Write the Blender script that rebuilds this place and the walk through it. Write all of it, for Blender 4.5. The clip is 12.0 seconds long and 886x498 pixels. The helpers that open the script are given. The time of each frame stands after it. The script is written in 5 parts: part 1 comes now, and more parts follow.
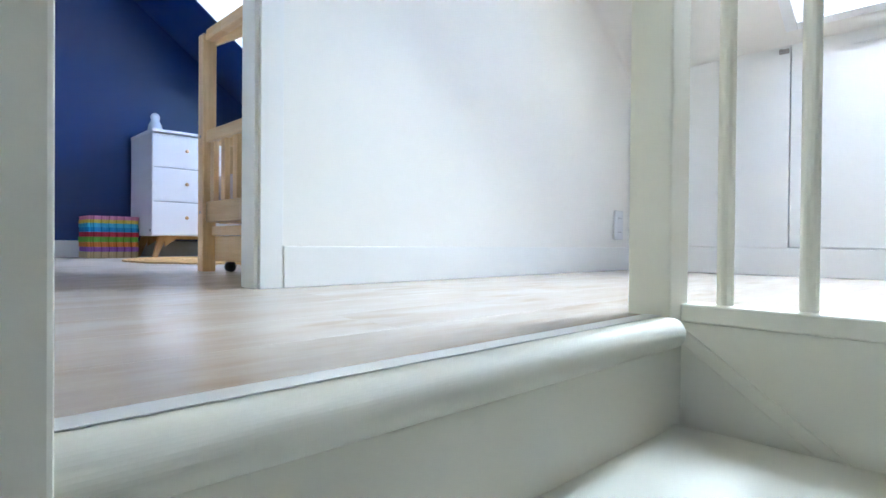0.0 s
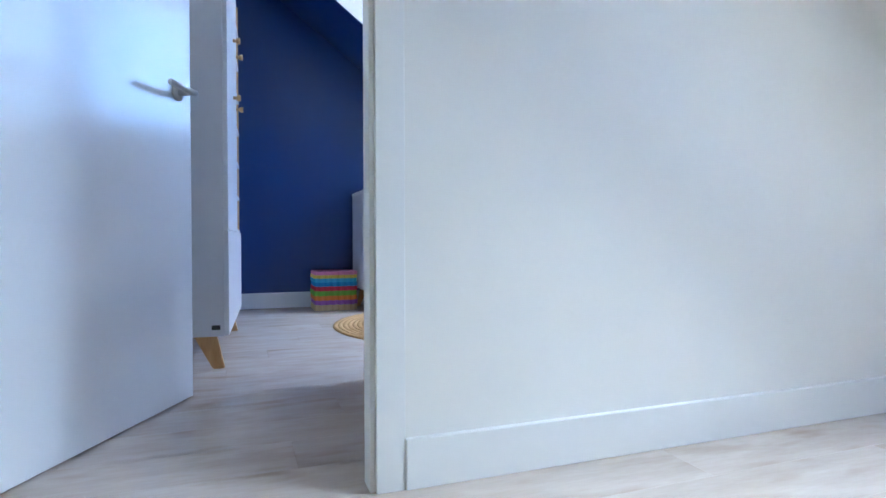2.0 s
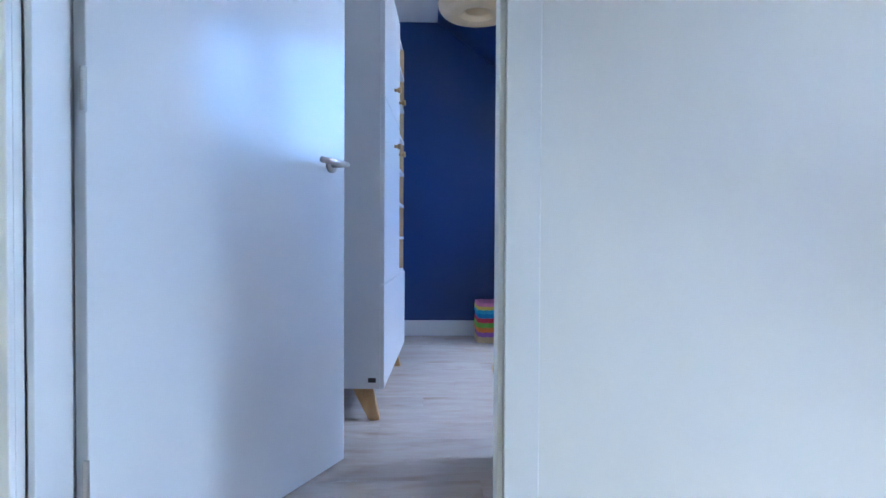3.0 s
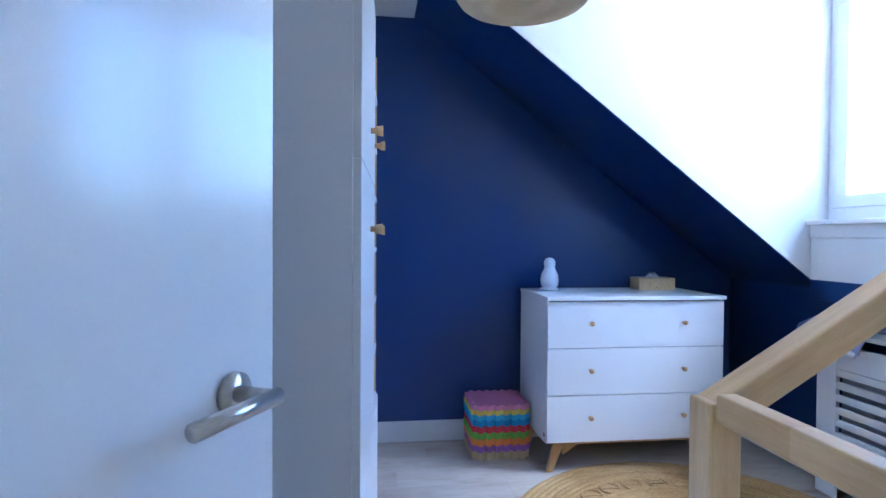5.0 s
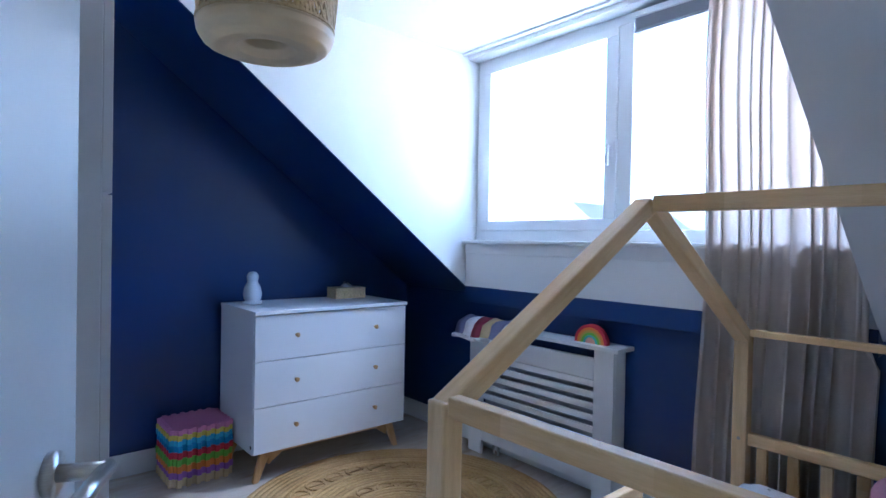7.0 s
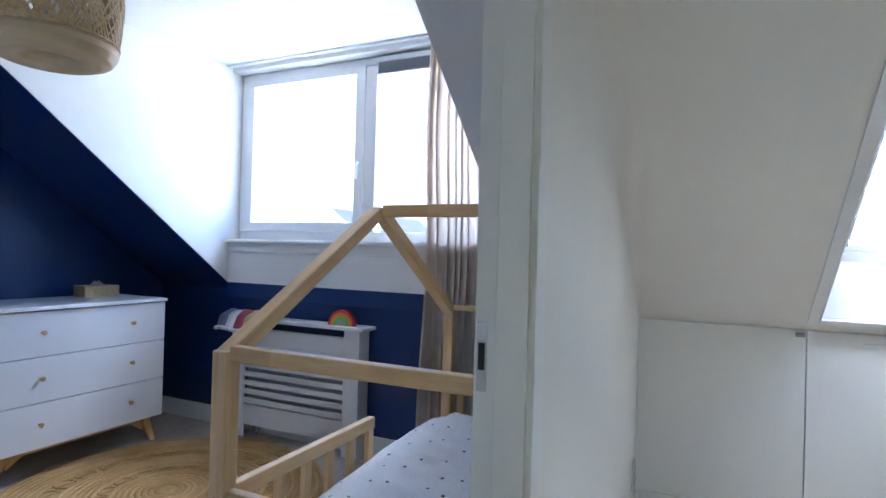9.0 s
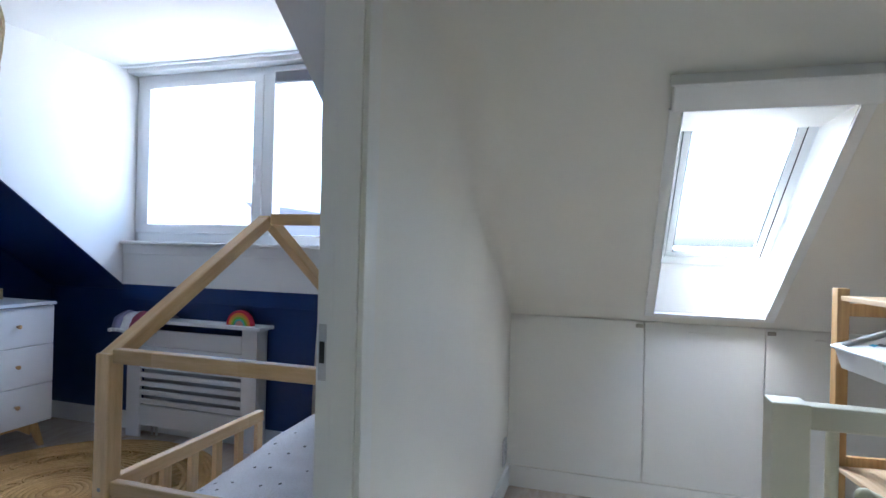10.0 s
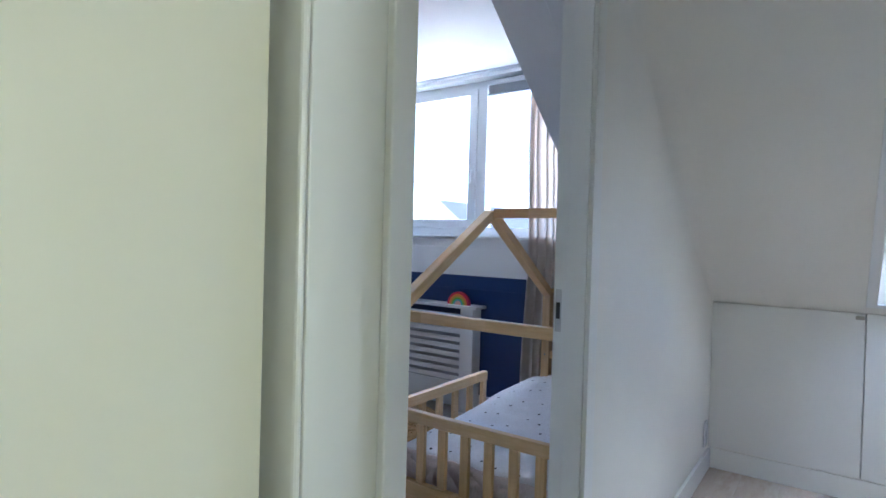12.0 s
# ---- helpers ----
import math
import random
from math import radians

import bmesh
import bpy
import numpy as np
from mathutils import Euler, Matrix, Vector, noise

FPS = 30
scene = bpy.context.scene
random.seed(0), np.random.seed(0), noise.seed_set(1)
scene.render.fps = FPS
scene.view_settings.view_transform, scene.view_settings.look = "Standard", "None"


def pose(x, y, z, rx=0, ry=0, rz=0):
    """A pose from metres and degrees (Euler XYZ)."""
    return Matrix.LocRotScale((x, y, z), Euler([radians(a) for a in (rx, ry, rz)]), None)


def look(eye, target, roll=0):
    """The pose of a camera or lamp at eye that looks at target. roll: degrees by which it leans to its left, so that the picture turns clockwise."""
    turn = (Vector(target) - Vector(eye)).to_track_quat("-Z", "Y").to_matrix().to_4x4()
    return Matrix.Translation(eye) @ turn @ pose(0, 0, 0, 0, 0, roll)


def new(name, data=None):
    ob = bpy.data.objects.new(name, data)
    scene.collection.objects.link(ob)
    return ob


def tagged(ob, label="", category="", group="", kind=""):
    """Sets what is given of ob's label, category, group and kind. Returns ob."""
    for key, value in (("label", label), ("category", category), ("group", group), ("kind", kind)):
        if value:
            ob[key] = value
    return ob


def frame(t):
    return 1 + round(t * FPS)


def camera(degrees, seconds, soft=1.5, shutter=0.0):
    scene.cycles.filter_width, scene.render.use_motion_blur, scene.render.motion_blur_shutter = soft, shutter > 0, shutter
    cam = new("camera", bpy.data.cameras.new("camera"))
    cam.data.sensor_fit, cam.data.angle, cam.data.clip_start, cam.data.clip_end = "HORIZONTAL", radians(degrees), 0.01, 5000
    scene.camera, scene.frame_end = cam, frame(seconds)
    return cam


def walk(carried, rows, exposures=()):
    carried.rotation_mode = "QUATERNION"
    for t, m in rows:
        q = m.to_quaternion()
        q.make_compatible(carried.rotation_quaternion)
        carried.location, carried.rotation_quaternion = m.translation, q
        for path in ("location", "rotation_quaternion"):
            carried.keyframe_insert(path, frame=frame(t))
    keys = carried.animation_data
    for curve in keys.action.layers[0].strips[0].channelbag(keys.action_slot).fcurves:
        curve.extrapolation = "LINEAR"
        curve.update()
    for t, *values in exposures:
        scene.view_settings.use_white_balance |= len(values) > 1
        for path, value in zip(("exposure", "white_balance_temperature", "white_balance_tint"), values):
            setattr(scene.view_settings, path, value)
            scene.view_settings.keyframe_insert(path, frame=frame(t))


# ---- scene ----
cam = camera(77.5, 12.0)
PATH = [
    (0, (-0.731, -1.385, 0.123), (0.663, 0.05, 0.105), 0.5),
    (0.5, (-0.602, -1.35, 0.234), (0.719, 0.152, 0.214), 0.4),
    (1, (-0.514, -1.303, 0.35), (0.658, 0.317, 0.319), 0.2),
    (1.5, (-0.441, -1.218, 0.47), (0.53, 0.53, 0.435), 0.1),
    (2, (-0.336, -1.181, 0.556), (0.346, 0.699, 0.521), -0.1),
    (2.5, (-0.27, -1.153, 0.661), (0.059, 0.82, 0.63), -0.2),
    (3, (-0.215, -1.036, 0.797), (-0.152, 0.963, 0.76), 0.3),
    (3.2, (-0.185, -0.989, 0.853), (-0.214, 1.011, 0.816), 0.5),
    (4.8, (-0.327, 0.099, 1.233), (-0.358, 2.098, 1.188), 0.4),
    (5, (-0.369, 0.159, 1.236), (-0.116, 2.143, 1.198), 0.4),
    (5.5, (-0.426, 0.174, 1.284), (0.183, 2.079, 1.247), 0.7),
    (6, (-0.509, 0.13, 1.314), (0.41, 1.907, 1.281), 0.9),
    (6.5, (-0.553, 0.114, 1.33), (0.56, 1.776, 1.299), 1.0),
    (7, (-0.61, 0.073, 1.326), (0.69, 1.593, 1.3), 1.1),
    (7.2, (-0.635, 0.051, 1.321), (0.736, 1.508, 1.298), 1.0),
    (9, (-1.028, -0.273, 1.284), (0.786, 0.569, 1.299), 1.6),
    (9.5, (-1.111, -0.4, 1.317), (0.78, 0.253, 1.326), 1.5),
    (10, (-1.199, -0.537, 1.337), (0.715, 0.042, 1.34), 1.5),
    (10.5, (-1.349, -0.607, 1.331), (0.576, -0.066, 1.334), 1.5),
    (11, (-1.473, -0.672, 1.316), (0.449, -0.119, 1.315), 1.5),
    (11.5, (-1.594, -0.648, 1.323), (0.281, 0.049, 1.306), 1.2),
    (12, (-1.641, -0.605, 1.299), (-0.018, 0.563, 1.268), 1.6),
]
walk(cam, [(t, look(eye, target, roll)) for t, eye, target, roll in PATH], exposures=[
    (0, 5.25, 4850, 9), (0.9, 5.0, 4720, 9), (1.5, 4.95, 4680, 9), (2.5, 4.8, 4500, 10), (5.0, 4.85, 4370, 10), (6.0, 4.4, 4400, 8),
    (7.2, 4.25, 4450, 9), (9.0, 4.2, 4880, 9), (10.0, 3.95, 5000, 8), (11, 3.9, 4980, 8), (12, 4.1, 4750, 10)])

# ---- world and light ----
SUN_WAY = Vector((-0.62, 0.30, 0.70)).normalized()
world = bpy.data.worlds.new("sky")
scene.world = world
world.use_nodes = True
wn = world.node_tree.nodes
sky = wn.new("ShaderNodeTexSky")
sky.sky_type = "NISHITA"
sky.sun_disc = False
sky.dust_density, sky.ozone_density = 5.0, 0.6
sky.sun_elevation = math.asin(SUN_WAY.z)
sky.sun_rotation = math.atan2(SUN_WAY.x, SUN_WAY.y)
world.node_tree.links.new(sky.outputs[0], wn["Background"].inputs["Color"])
wn["Background"].inputs["Strength"].default_value = 0.105
sun = new("sun", bpy.data.lights.new("sun", "SUN"))
sun.data.energy, sun.data.angle, sun.data.color = 4.0, radians(0.6), (1.0, 0.95, 0.87)
sun.matrix_world = look((0, 0, 20), Vector((0, 0, 20)) - SUN_WAY)


def daylight_fill(place, target, sx, sy, watts, colour):
    ob = new("daylight_fill", bpy.data.lights.new("daylight_fill", "AREA"))
    ob.data.shape, ob.data.size, ob.data.size_y = "RECTANGLE", sx, sy
    ob.data.energy, ob.data.color = watts, colour
    ob.matrix_world = look(place, target)
    return ob


# lamp in an added, unseen window, giving the side door its warm light
daylight_fill((-1.38, -3.15, 1.5), (-1.45, -1.0, 1.2), 0.34, 1.1, 1.25, (1.0, 0.89, 0.44))
# lamp added outside, out of view, boosting the sky's light through the dormer window
daylight_fill((4.2, 1.75, 4.60), (1.0, 1.75, 0.8), 2.0, 1.5, 20.0, (1.0, 0.97, 0.94))
# lamp added outside the roof window, boosting the daylight it lets in
daylight_fill((1.91, -1.021, 2.14), (1.91 - 0.602, -1.021, 2.14 - 0.798), 0.90, 1.10, 7.2, (1.0, 0.955, 0.82))


# ---- materials ----
def link(m, a, b):
    m.node_tree.links.new(a, b)


def base_mat(name, rough=0.5, metal=0.0, coat=0.0, spec=0.5):
    m = bpy.data.materials.new(name)
    m.use_nodes = True
    p = m.node_tree.nodes["Principled BSDF"]
    p.inputs["Roughness"].default_value = rough
    p.inputs["Metallic"].default_value = metal
    p.inputs["Coat Weight"].default_value = coat
    p.inputs["Specular IOR Level"].default_value = spec
    return m, m.node_tree.nodes, p


def ramp(m, n, fac, stops):
    r = n.new("ShaderNodeValToRGB")
    e = r.color_ramp.elements
    while len(e) < len(stops):
        e.new(0.5)
    for el, (pos, col) in zip(e, stops):
        el.position, el.color = pos, (*col, 1)
    link(m, fac, r.inputs[0])
    return r.outputs[0]


def noise_node(m, n, scale, detail=4, stretch=(1, 1, 1), space="Object"):
    c = n.new("ShaderNodeTexCoord")
    mp = n.new("ShaderNodeMapping")
    mp.inputs["Scale"].default_value = stretch
    t = n.new("ShaderNodeTexNoise")
    t.inputs["Scale"].default_value, t.inputs["Detail"].default_value = scale, detail
    link(m, c.outputs[space], mp.inputs[0])
    link(m, mp.outputs[0], t.inputs["Vector"])
    return t.outputs["Fac"], mp


def bump(m, n, p, fac, strength, dist=0.002):
    b = n.new("ShaderNodeBump")
    b.inputs["Strength"].default_value, b.inputs["Distance"].default_value = strength, dist
    link(m, fac, b.inputs["Height"])
    link(m, b.outputs[0], p.inputs["Normal"])


def painted(name, col, rough=0.5, vary=0.06, grain=260, relief=0.12, coat=0.0, big=2.2, spec=0.5):
    """Paint: a broad unevenness, fine roller relief and uneven gloss."""
    m, n, p = base_mat(name, rough, coat=coat, spec=spec)
    f, _ = noise_node(m, n, big, 5)
    dark = tuple(c * (1 - vary) for c in col)
    link(m, ramp(m, n, f, [(0.3, dark), (0.7, col)]), p.inputs["Base Color"])
    g, _ = noise_node(m, n, grain, 2)
    bump(m, n, p, g, relief, 0.001)
    r = n.new("ShaderNodeMapRange")
    r.inputs[3].default_value, r.inputs[4].default_value = rough * 0.88, min(1, rough * 1.12)
    f2, _ = noise_node(m, n, 9, 3)
    link(m, f2, r.inputs[0])
    link(m, r.outputs[0], p.inputs["Roughness"])
    return m


def wood(name, light, dark, along=(1, 12, 12), rough=0.45, rings=6.0, per_object=True, fine_mix=0.22, joint=0.0, knots=False, spread=(0.88, 1.1)):
    """Wood with long grain, streaks, a few knots, and a tone of its own for each piece."""
    m, n, p = base_mat(name, rough)
    info = n.new("ShaderNodeObjectInfo")
    f, mp = noise_node(m, n, rings, 7, along)
    if per_object:
        mul = n.new("ShaderNodeMath")
        mul.operation = "MULTIPLY"
        mul.inputs[1].default_value = 37.0
        link(m, info.outputs["Random"], mul.inputs[0])
        cx = n.new("ShaderNodeCombineXYZ")
        for i in range(3):
            link(m, mul.outputs[0], cx.inputs[i])
        link(m, cx.outputs[0], mp.inputs["Location"])
    fine, _ = noise_node(m, n, rings * 7, 4, along)
    mid = tuple((a + b) / 2 for a, b in zip(light, dark))
    c1 = ramp(m, n, f, [(0.3, dark), (0.5, mid), (0.68, light)])
    mix = n.new("ShaderNodeMix")
    mix.data_type, mix.blend_type = "RGBA", "MULTIPLY"
    mix.inputs[0].default_value = fine_mix
    link(m, c1, mix.inputs[6])
    link(m, ramp(m, n, fine, [(0.35, (0.72, 0.66, 0.6)), (0.6, (1, 1, 1))]), mix.inputs[7])
    out = mix.outputs[2]
    hs = n.new("ShaderNodeHueSaturation")
    if per_object:
        mr = n.new("ShaderNodeMapRange")
        mr.inputs[3].default_value, mr.inputs[4].default_value = spread
        link(m, info.outputs["Random"], mr.inputs[0])
        link(m, mr.outputs[0], hs.inputs["Value"])
    link(m, out, hs.inputs["Color"])
    tone = hs.outputs[0]
    if joint:
        # lengths of timber glued end to end, each of its own tone
        sep = n.new("ShaderNodeSeparateXYZ")
        link(m, n.new("ShaderNodeTexCoord").outputs["Object"], sep.inputs[0])
        step = n.new("ShaderNodeMath")
        step.operation = "MULTIPLY_ADD"
        step.inputs[1].default_value = 1 / joint
        link(m, sep.outputs[along.index(min(along))], step.inputs[0])
        link(m, mul.outputs[0], step.inputs[2])
        fl_ = n.new("ShaderNodeMath")
        fl_.operation = "FLOOR"
        link(m, step.outputs[0], fl_.inputs[0])
        wn1 = n.new("ShaderNodeTexWhiteNoise")
        wn1.noise_dimensions = "1D"
        link(m, fl_.outputs[0], wn1.inputs["W"])
        jm = n.new("ShaderNodeMix")
        jm.data_type, jm.blend_type = "RGBA", "MULTIPLY"
        jm.inputs[0].default_value = 1.0
        link(m, tone, jm.inputs[6])
        link(m, ramp(m, n, wn1.outputs["Value"], [(0.0, (0.92, 0.86, 0.76)), (0.35, (0.98, 0.96, 0.92)), (1.0, (1.06, 1.06, 1.08))]), jm.inputs[7])
        tone = jm.outputs[2]
    if knots:
        # elongated brownish smudges and knots, a hand's length each
        k, kmap = noise_node(m, n, 3.2, 2, (1.4, 4.2, 4.2))
        link(m, cx.outputs[0], kmap.inputs["Location"])
        km = n.new("ShaderNodeMix")
        km.data_type, km.blend_type = "RGBA", "MULTIPLY"
        km.inputs[0].default_value = 1.0
        link(m, tone, km.inputs[6])
        link(m, ramp(m, n, k, [(0.52, (1, 1, 1)), (0.66, (0.90, 0.86, 0.82)), (0.80, (0.70, 0.62, 0.55))]), km.inputs[7])
        tone = km.outputs[2]
    link(m, tone, p.inputs["Base Color"])
    bump(m, n, p, fine, 0.15, 0.001)
    return m


def woven(name, light, dark, scale=140, rough=0.9, relief=0.6):
    m, n, p = base_mat(name, rough, spec=0.2)
    f, _ = noise_node(m, n, 5, 5)
    g, _ = noise_node(m, n, scale, 3)
    mix = n.new("ShaderNodeMix")
    mix.data_type, mix.blend_type = "RGBA", "MULTIPLY"
    mix.inputs[0].default_value = 0.6
    link(m, ramp(m, n, f, [(0.3, dark), (0.7, light)]), mix.inputs[6])
    link(m, ramp(m, n, g, [(0.3, (0.55, 0.5, 0.45)), (0.6, (1, 1, 1))]), mix.inputs[7])
    link(m, mix.outputs[2], p.inputs["Base Color"])
    bump(m, n, p, g, relief, 0.003)
    return m


WALL = painted("wall_white_paint", (0.82, 0.805, 0.755), 0.55, 0.04)
ROOM_WHITE = painted("room_white_paint", (0.82, 0.82, 0.81), 0.6, 0.04)
BLUE = painted("navy_wall_paint", (0.0105, 0.037, 0.152), 0.34, 0.10, relief=0.2)
TRIM = painted("trim_white_lacquer", (0.80, 0.80, 0.78), 0.3, 0.03, grain=120, relief=0.05)
GREYTRIM = painted("stair_cream_lacquer", (0.79, 0.765, 0.65), 0.55, 0.06, grain=90, relief=0.08)
DOORM = painted("door_white_lacquer", (0.80, 0.81, 0.81), 0.17, 0.03, grain=150, relief=0.05)
WARM_DOOR = painted("side_door_lacquer", (0.82, 0.80, 0.68), 0.3, 0.03, grain=150, relief=0.05)
CARCASE = painted("cabinet_white_lacquer", (0.80, 0.80, 0.80), 0.35, 0.03, grain=200, relief=0.04)
UPVC = painted("window_white_plastic", (0.82, 0.83, 0.84), 0.30, 0.01, grain=400, relief=0.01)
PLASTIC = painted("tray_white_plastic", (0.80, 0.81, 0.83), 0.25, 0.02, grain=40, relief=0.03)
CEIL = painted("ceiling_white_paint", (0.84, 0.84, 0.82), 0.7, 0.03)
# dark colour for painted shade in the drawer gaps; also the planter's soil
GAPSHADE_SOIL = painted("gap_shade_and_soil", (0.03, 0.03, 0.035), 0.8, 0.2)
PINE_X = wood("pine_along_x", (0.80, 0.58, 0.30), (0.71, 0.48, 0.22), (0.8, 11, 11), joint=0.34)
PINE_Y = wood("pine_along_y", (0.80, 0.58, 0.30), (0.71, 0.48, 0.22), (11, 0.8, 11), joint=0.31)
PINE_Z = wood("pine_along_z", (0.80, 0.58, 0.30), (0.68, 0.46, 0.22), (11, 11, 0.8), joint=0.52)
OAK_LEG = wood("oak_leg", (0.62, 0.40, 0.17), (0.48, 0.28, 0.10), (9, 9, 1))
RACK_Z = wood("rack_pine_upright", (0.66, 0.42, 0.18), (0.48, 0.28, 0.11), (11, 11, 0.8))
RACK_X = wood("rack_pine_board", (0.72, 0.55, 0.36), (0.56, 0.38, 0.22), (0.8, 11, 11))
PLANK = wood("laminate_plank", (0.62, 0.55, 0.47), (0.52, 0.435, 0.355), (0.9, 4.5, 4.5), 0.25, 3.2, fine_mix=0.12, knots=True, spread=(0.95, 1.04))
JUTE = woven("jute_braid", (0.55, 0.36, 0.155), (0.42, 0.255, 0.09))
JUTE_DARK = woven("jute_braid_dark", (0.49, 0.31, 0.13), (0.37, 0.225, 0.085))
RATTAN = woven("bamboo_weave", (0.76, 0.60, 0.34), (0.62, 0.45, 0.22), 90, 0.5, 0.4)
BAMBOO = painted("wound_bamboo", (0.74, 0.58, 0.33), 0.42, 0.12, grain=120, relief=0.15, big=14)
CURTAIN = woven("curtain_linen", (0.88, 0.80, 0.73), (0.80, 0.72, 0.65), 400, 0.9, 0.3)
tr_ = CURTAIN.node_tree.nodes
cm_, ct_ = tr_.new("ShaderNodeMixShader"), tr_.new("ShaderNodeBsdfTranslucent")
ct_.inputs["Color"].default_value = (0.84, 0.78, 0.72, 1)
cm_.inputs[0].default_value = 0.5
link(CURTAIN, tr_["Principled BSDF"].outputs[0], cm_.inputs[1])
link(CURTAIN, ct_.outputs[0], cm_.inputs[2])
link(CURTAIN, cm_.outputs[0], tr_["Material Output"].inputs["Surface"])
SHEET = woven("white_cotton", (0.82, 0.82, 0.84), (0.78, 0.78, 0.81), 300, 0.9, 0.15)
PINKSHEET = woven("pale_pink_cotton", (0.78, 0.68, 0.67), (0.70, 0.60, 0.60), 300, 0.9, 0.2)
PINK = woven("pink_fabric", (0.72, 0.36, 0.46), (0.62, 0.28, 0.38), 300, 0.9, 0.2)
STEEL, sn, sp = base_mat("brushed_steel", 0.28, 1.0)
g_, _m = noise_node(STEEL, sn, 60, 3, (1, 1, 14))
link(STEEL, ramp(STEEL, sn, g_, [(0.3, (0.50, 0.49, 0.47)), (0.7, (0.62, 0.61, 0.59))]), sp.inputs["Base Color"])
NICKEL, nn_, np_ = base_mat("dark_nickel", 0.35, 1.0)
np_.inputs["Base Color"].default_value = (0.38, 0.36, 0.33, 1)
BLACK = painted("black_plastic", (0.02, 0.02, 0.022), 0.4, 0.2)
LEAF = painted("leaf_green", (0.06, 0.17, 0.04), 0.5, 0.3)
ROOFTILE = painted("far_roof_tiles", (0.035, 0.035, 0.045), 0.7, 0.3, grain=8, big=1.0)
BRICKM = painted("far_brick", (0.36, 0.22, 0.17), 0.8, 0.2, grain=12)
# ground coloured pale to bounce light up into the bedroom
GROUND = painted("pale_bounce_ground", (0.48, 0.46, 0.43), 0.9, 0.4, big=0.3)
FOAM = {}
for key, col in (("pink", (0.72, 0.27, 0.47)), ("yellow", (0.76, 0.62, 0.10)), ("blue", (0.05, 0.28, 0.62)), ("sky", (0.10, 0.48, 0.72)),
                 ("red", (0.58, 0.03, 0.06)), ("green", (0.20, 0.50, 0.05)), ("orange", (0.74, 0.24, 0.04)), ("purple", (0.36, 0.14, 0.52)),
                 ("cream", (0.70, 0.55, 0.28)), ("teal", (0.15, 0.50, 0.42)), ("peach", (0.72, 0.40, 0.30)), ("lilac", (0.24, 0.24, 0.40)),
                 ("mustard", (0.55, 0.38, 0.06)), ("wine", (0.32, 0.05, 0.09))):
    FOAM[key] = painted(key + "_foam", col, 0.75, 0.1, grain=180, relief=0.3)


def glass_mat():
    m = bpy.data.materials.new("window_glass")
    m.use_nodes = True
    n = m.node_tree.nodes
    n.remove(n["Principled BSDF"])
    t, g, mix = n.new("ShaderNodeBsdfTransparent"), n.new("ShaderNodeBsdfGlossy"), n.new("ShaderNodeMixShader")
    g.inputs["Roughness"].default_value = 0.02
    mix.inputs[0].default_value = 0.04
    link(m, t.outputs[0], mix.inputs[1])
    link(m, g.outputs[0], mix.inputs[2])
    link(m, mix.outputs[0], n["Material Output"].inputs["Surface"])
    return m


GLASS = glass_mat()


# ---- mesh helpers ----
def add_box(bm, x0, x1, y0, y1, z0, z1, bevel=0.0, m=None):
    r = bmesh.ops.create_cube(bm, size=1)
    vs = r["verts"]
    for v in vs:
        v.co = Vector(((x0 + x1) / 2 + v.co.x * (x1 - x0), (y0 + y1) / 2 + v.co.y * (y1 - y0), (z0 + z1) / 2 + v.co.z * (z1 - z0)))
    if bevel > 0:
        es = list({e for v in vs for e in v.link_edges})
        r = bmesh.ops.bevel(bm, geom=es, offset=bevel, segments=2, profile=0.5, affect="EDGES")
        vs = list({v for f in r["faces"] for v in f.verts} | {v for v in vs if v.is_valid})
    if m is not None:
        bmesh.ops.transform(bm, matrix=m, verts=vs)
    return vs


def add_prism(bm, pts, axis, a, b):
    """A prism: a profile in the two other axes, drawn out along axis from a to b."""
    def at(p, q, h):
        return (h, p, q) if axis == "x" else (p, h, q) if axis == "y" else (p, q, h)
    lo = [bm.verts.new(at(p, q, a)) for p, q in pts]
    hi = [bm.verts.new(at(p, q, b)) for p, q in pts]
    bm.faces.new(lo)
    bm.faces.new(hi[::-1])
    k = len(pts)
    for i in range(k):
        bm.faces.new((lo[i], hi[i], hi[(i + 1) % k], lo[(i + 1) % k]))
    bmesh.ops.recalc_face_normals(bm, faces=bm.faces)
    return lo + hi


def add_tube(bm, p0, p1, r0, r1=None, seg=14):
    p0, p1 = Vector(p0), Vector(p1)
    r1 = r0 if r1 is None else r1
    d = p1 - p0
    m = Matrix.Translation((p0 + p1) / 2) @ d.to_track_quat("Z", "Y").to_matrix().to_4x4()
    bmesh.ops.create_cone(bm, cap_ends=True, segments=seg, radius1=r0, radius2=r1, depth=d.length, matrix=m)


def add_beam(bm, p0, p1, w, h, up=(0, 0, 1), bevel=0.004):
    """A squared timber from p0 to p1: w across, h along up."""
    p0, p1, up = Vector(p0), Vector(p1), Vector(up)
    d = (p1 - p0).normalized()
    side = d.cross(up).normalized()
    top = side.cross(d)
    m = Matrix((( *d, 0), (*side, 0), (*top, 0), (0, 0, 0, 1))).transposed()
    m.translation = (p0 + p1) / 2
    k = (p1 - p0).length / 2
    add_box(bm, -k, k, -w / 2, w / 2, -h / 2, h / 2, bevel, m)


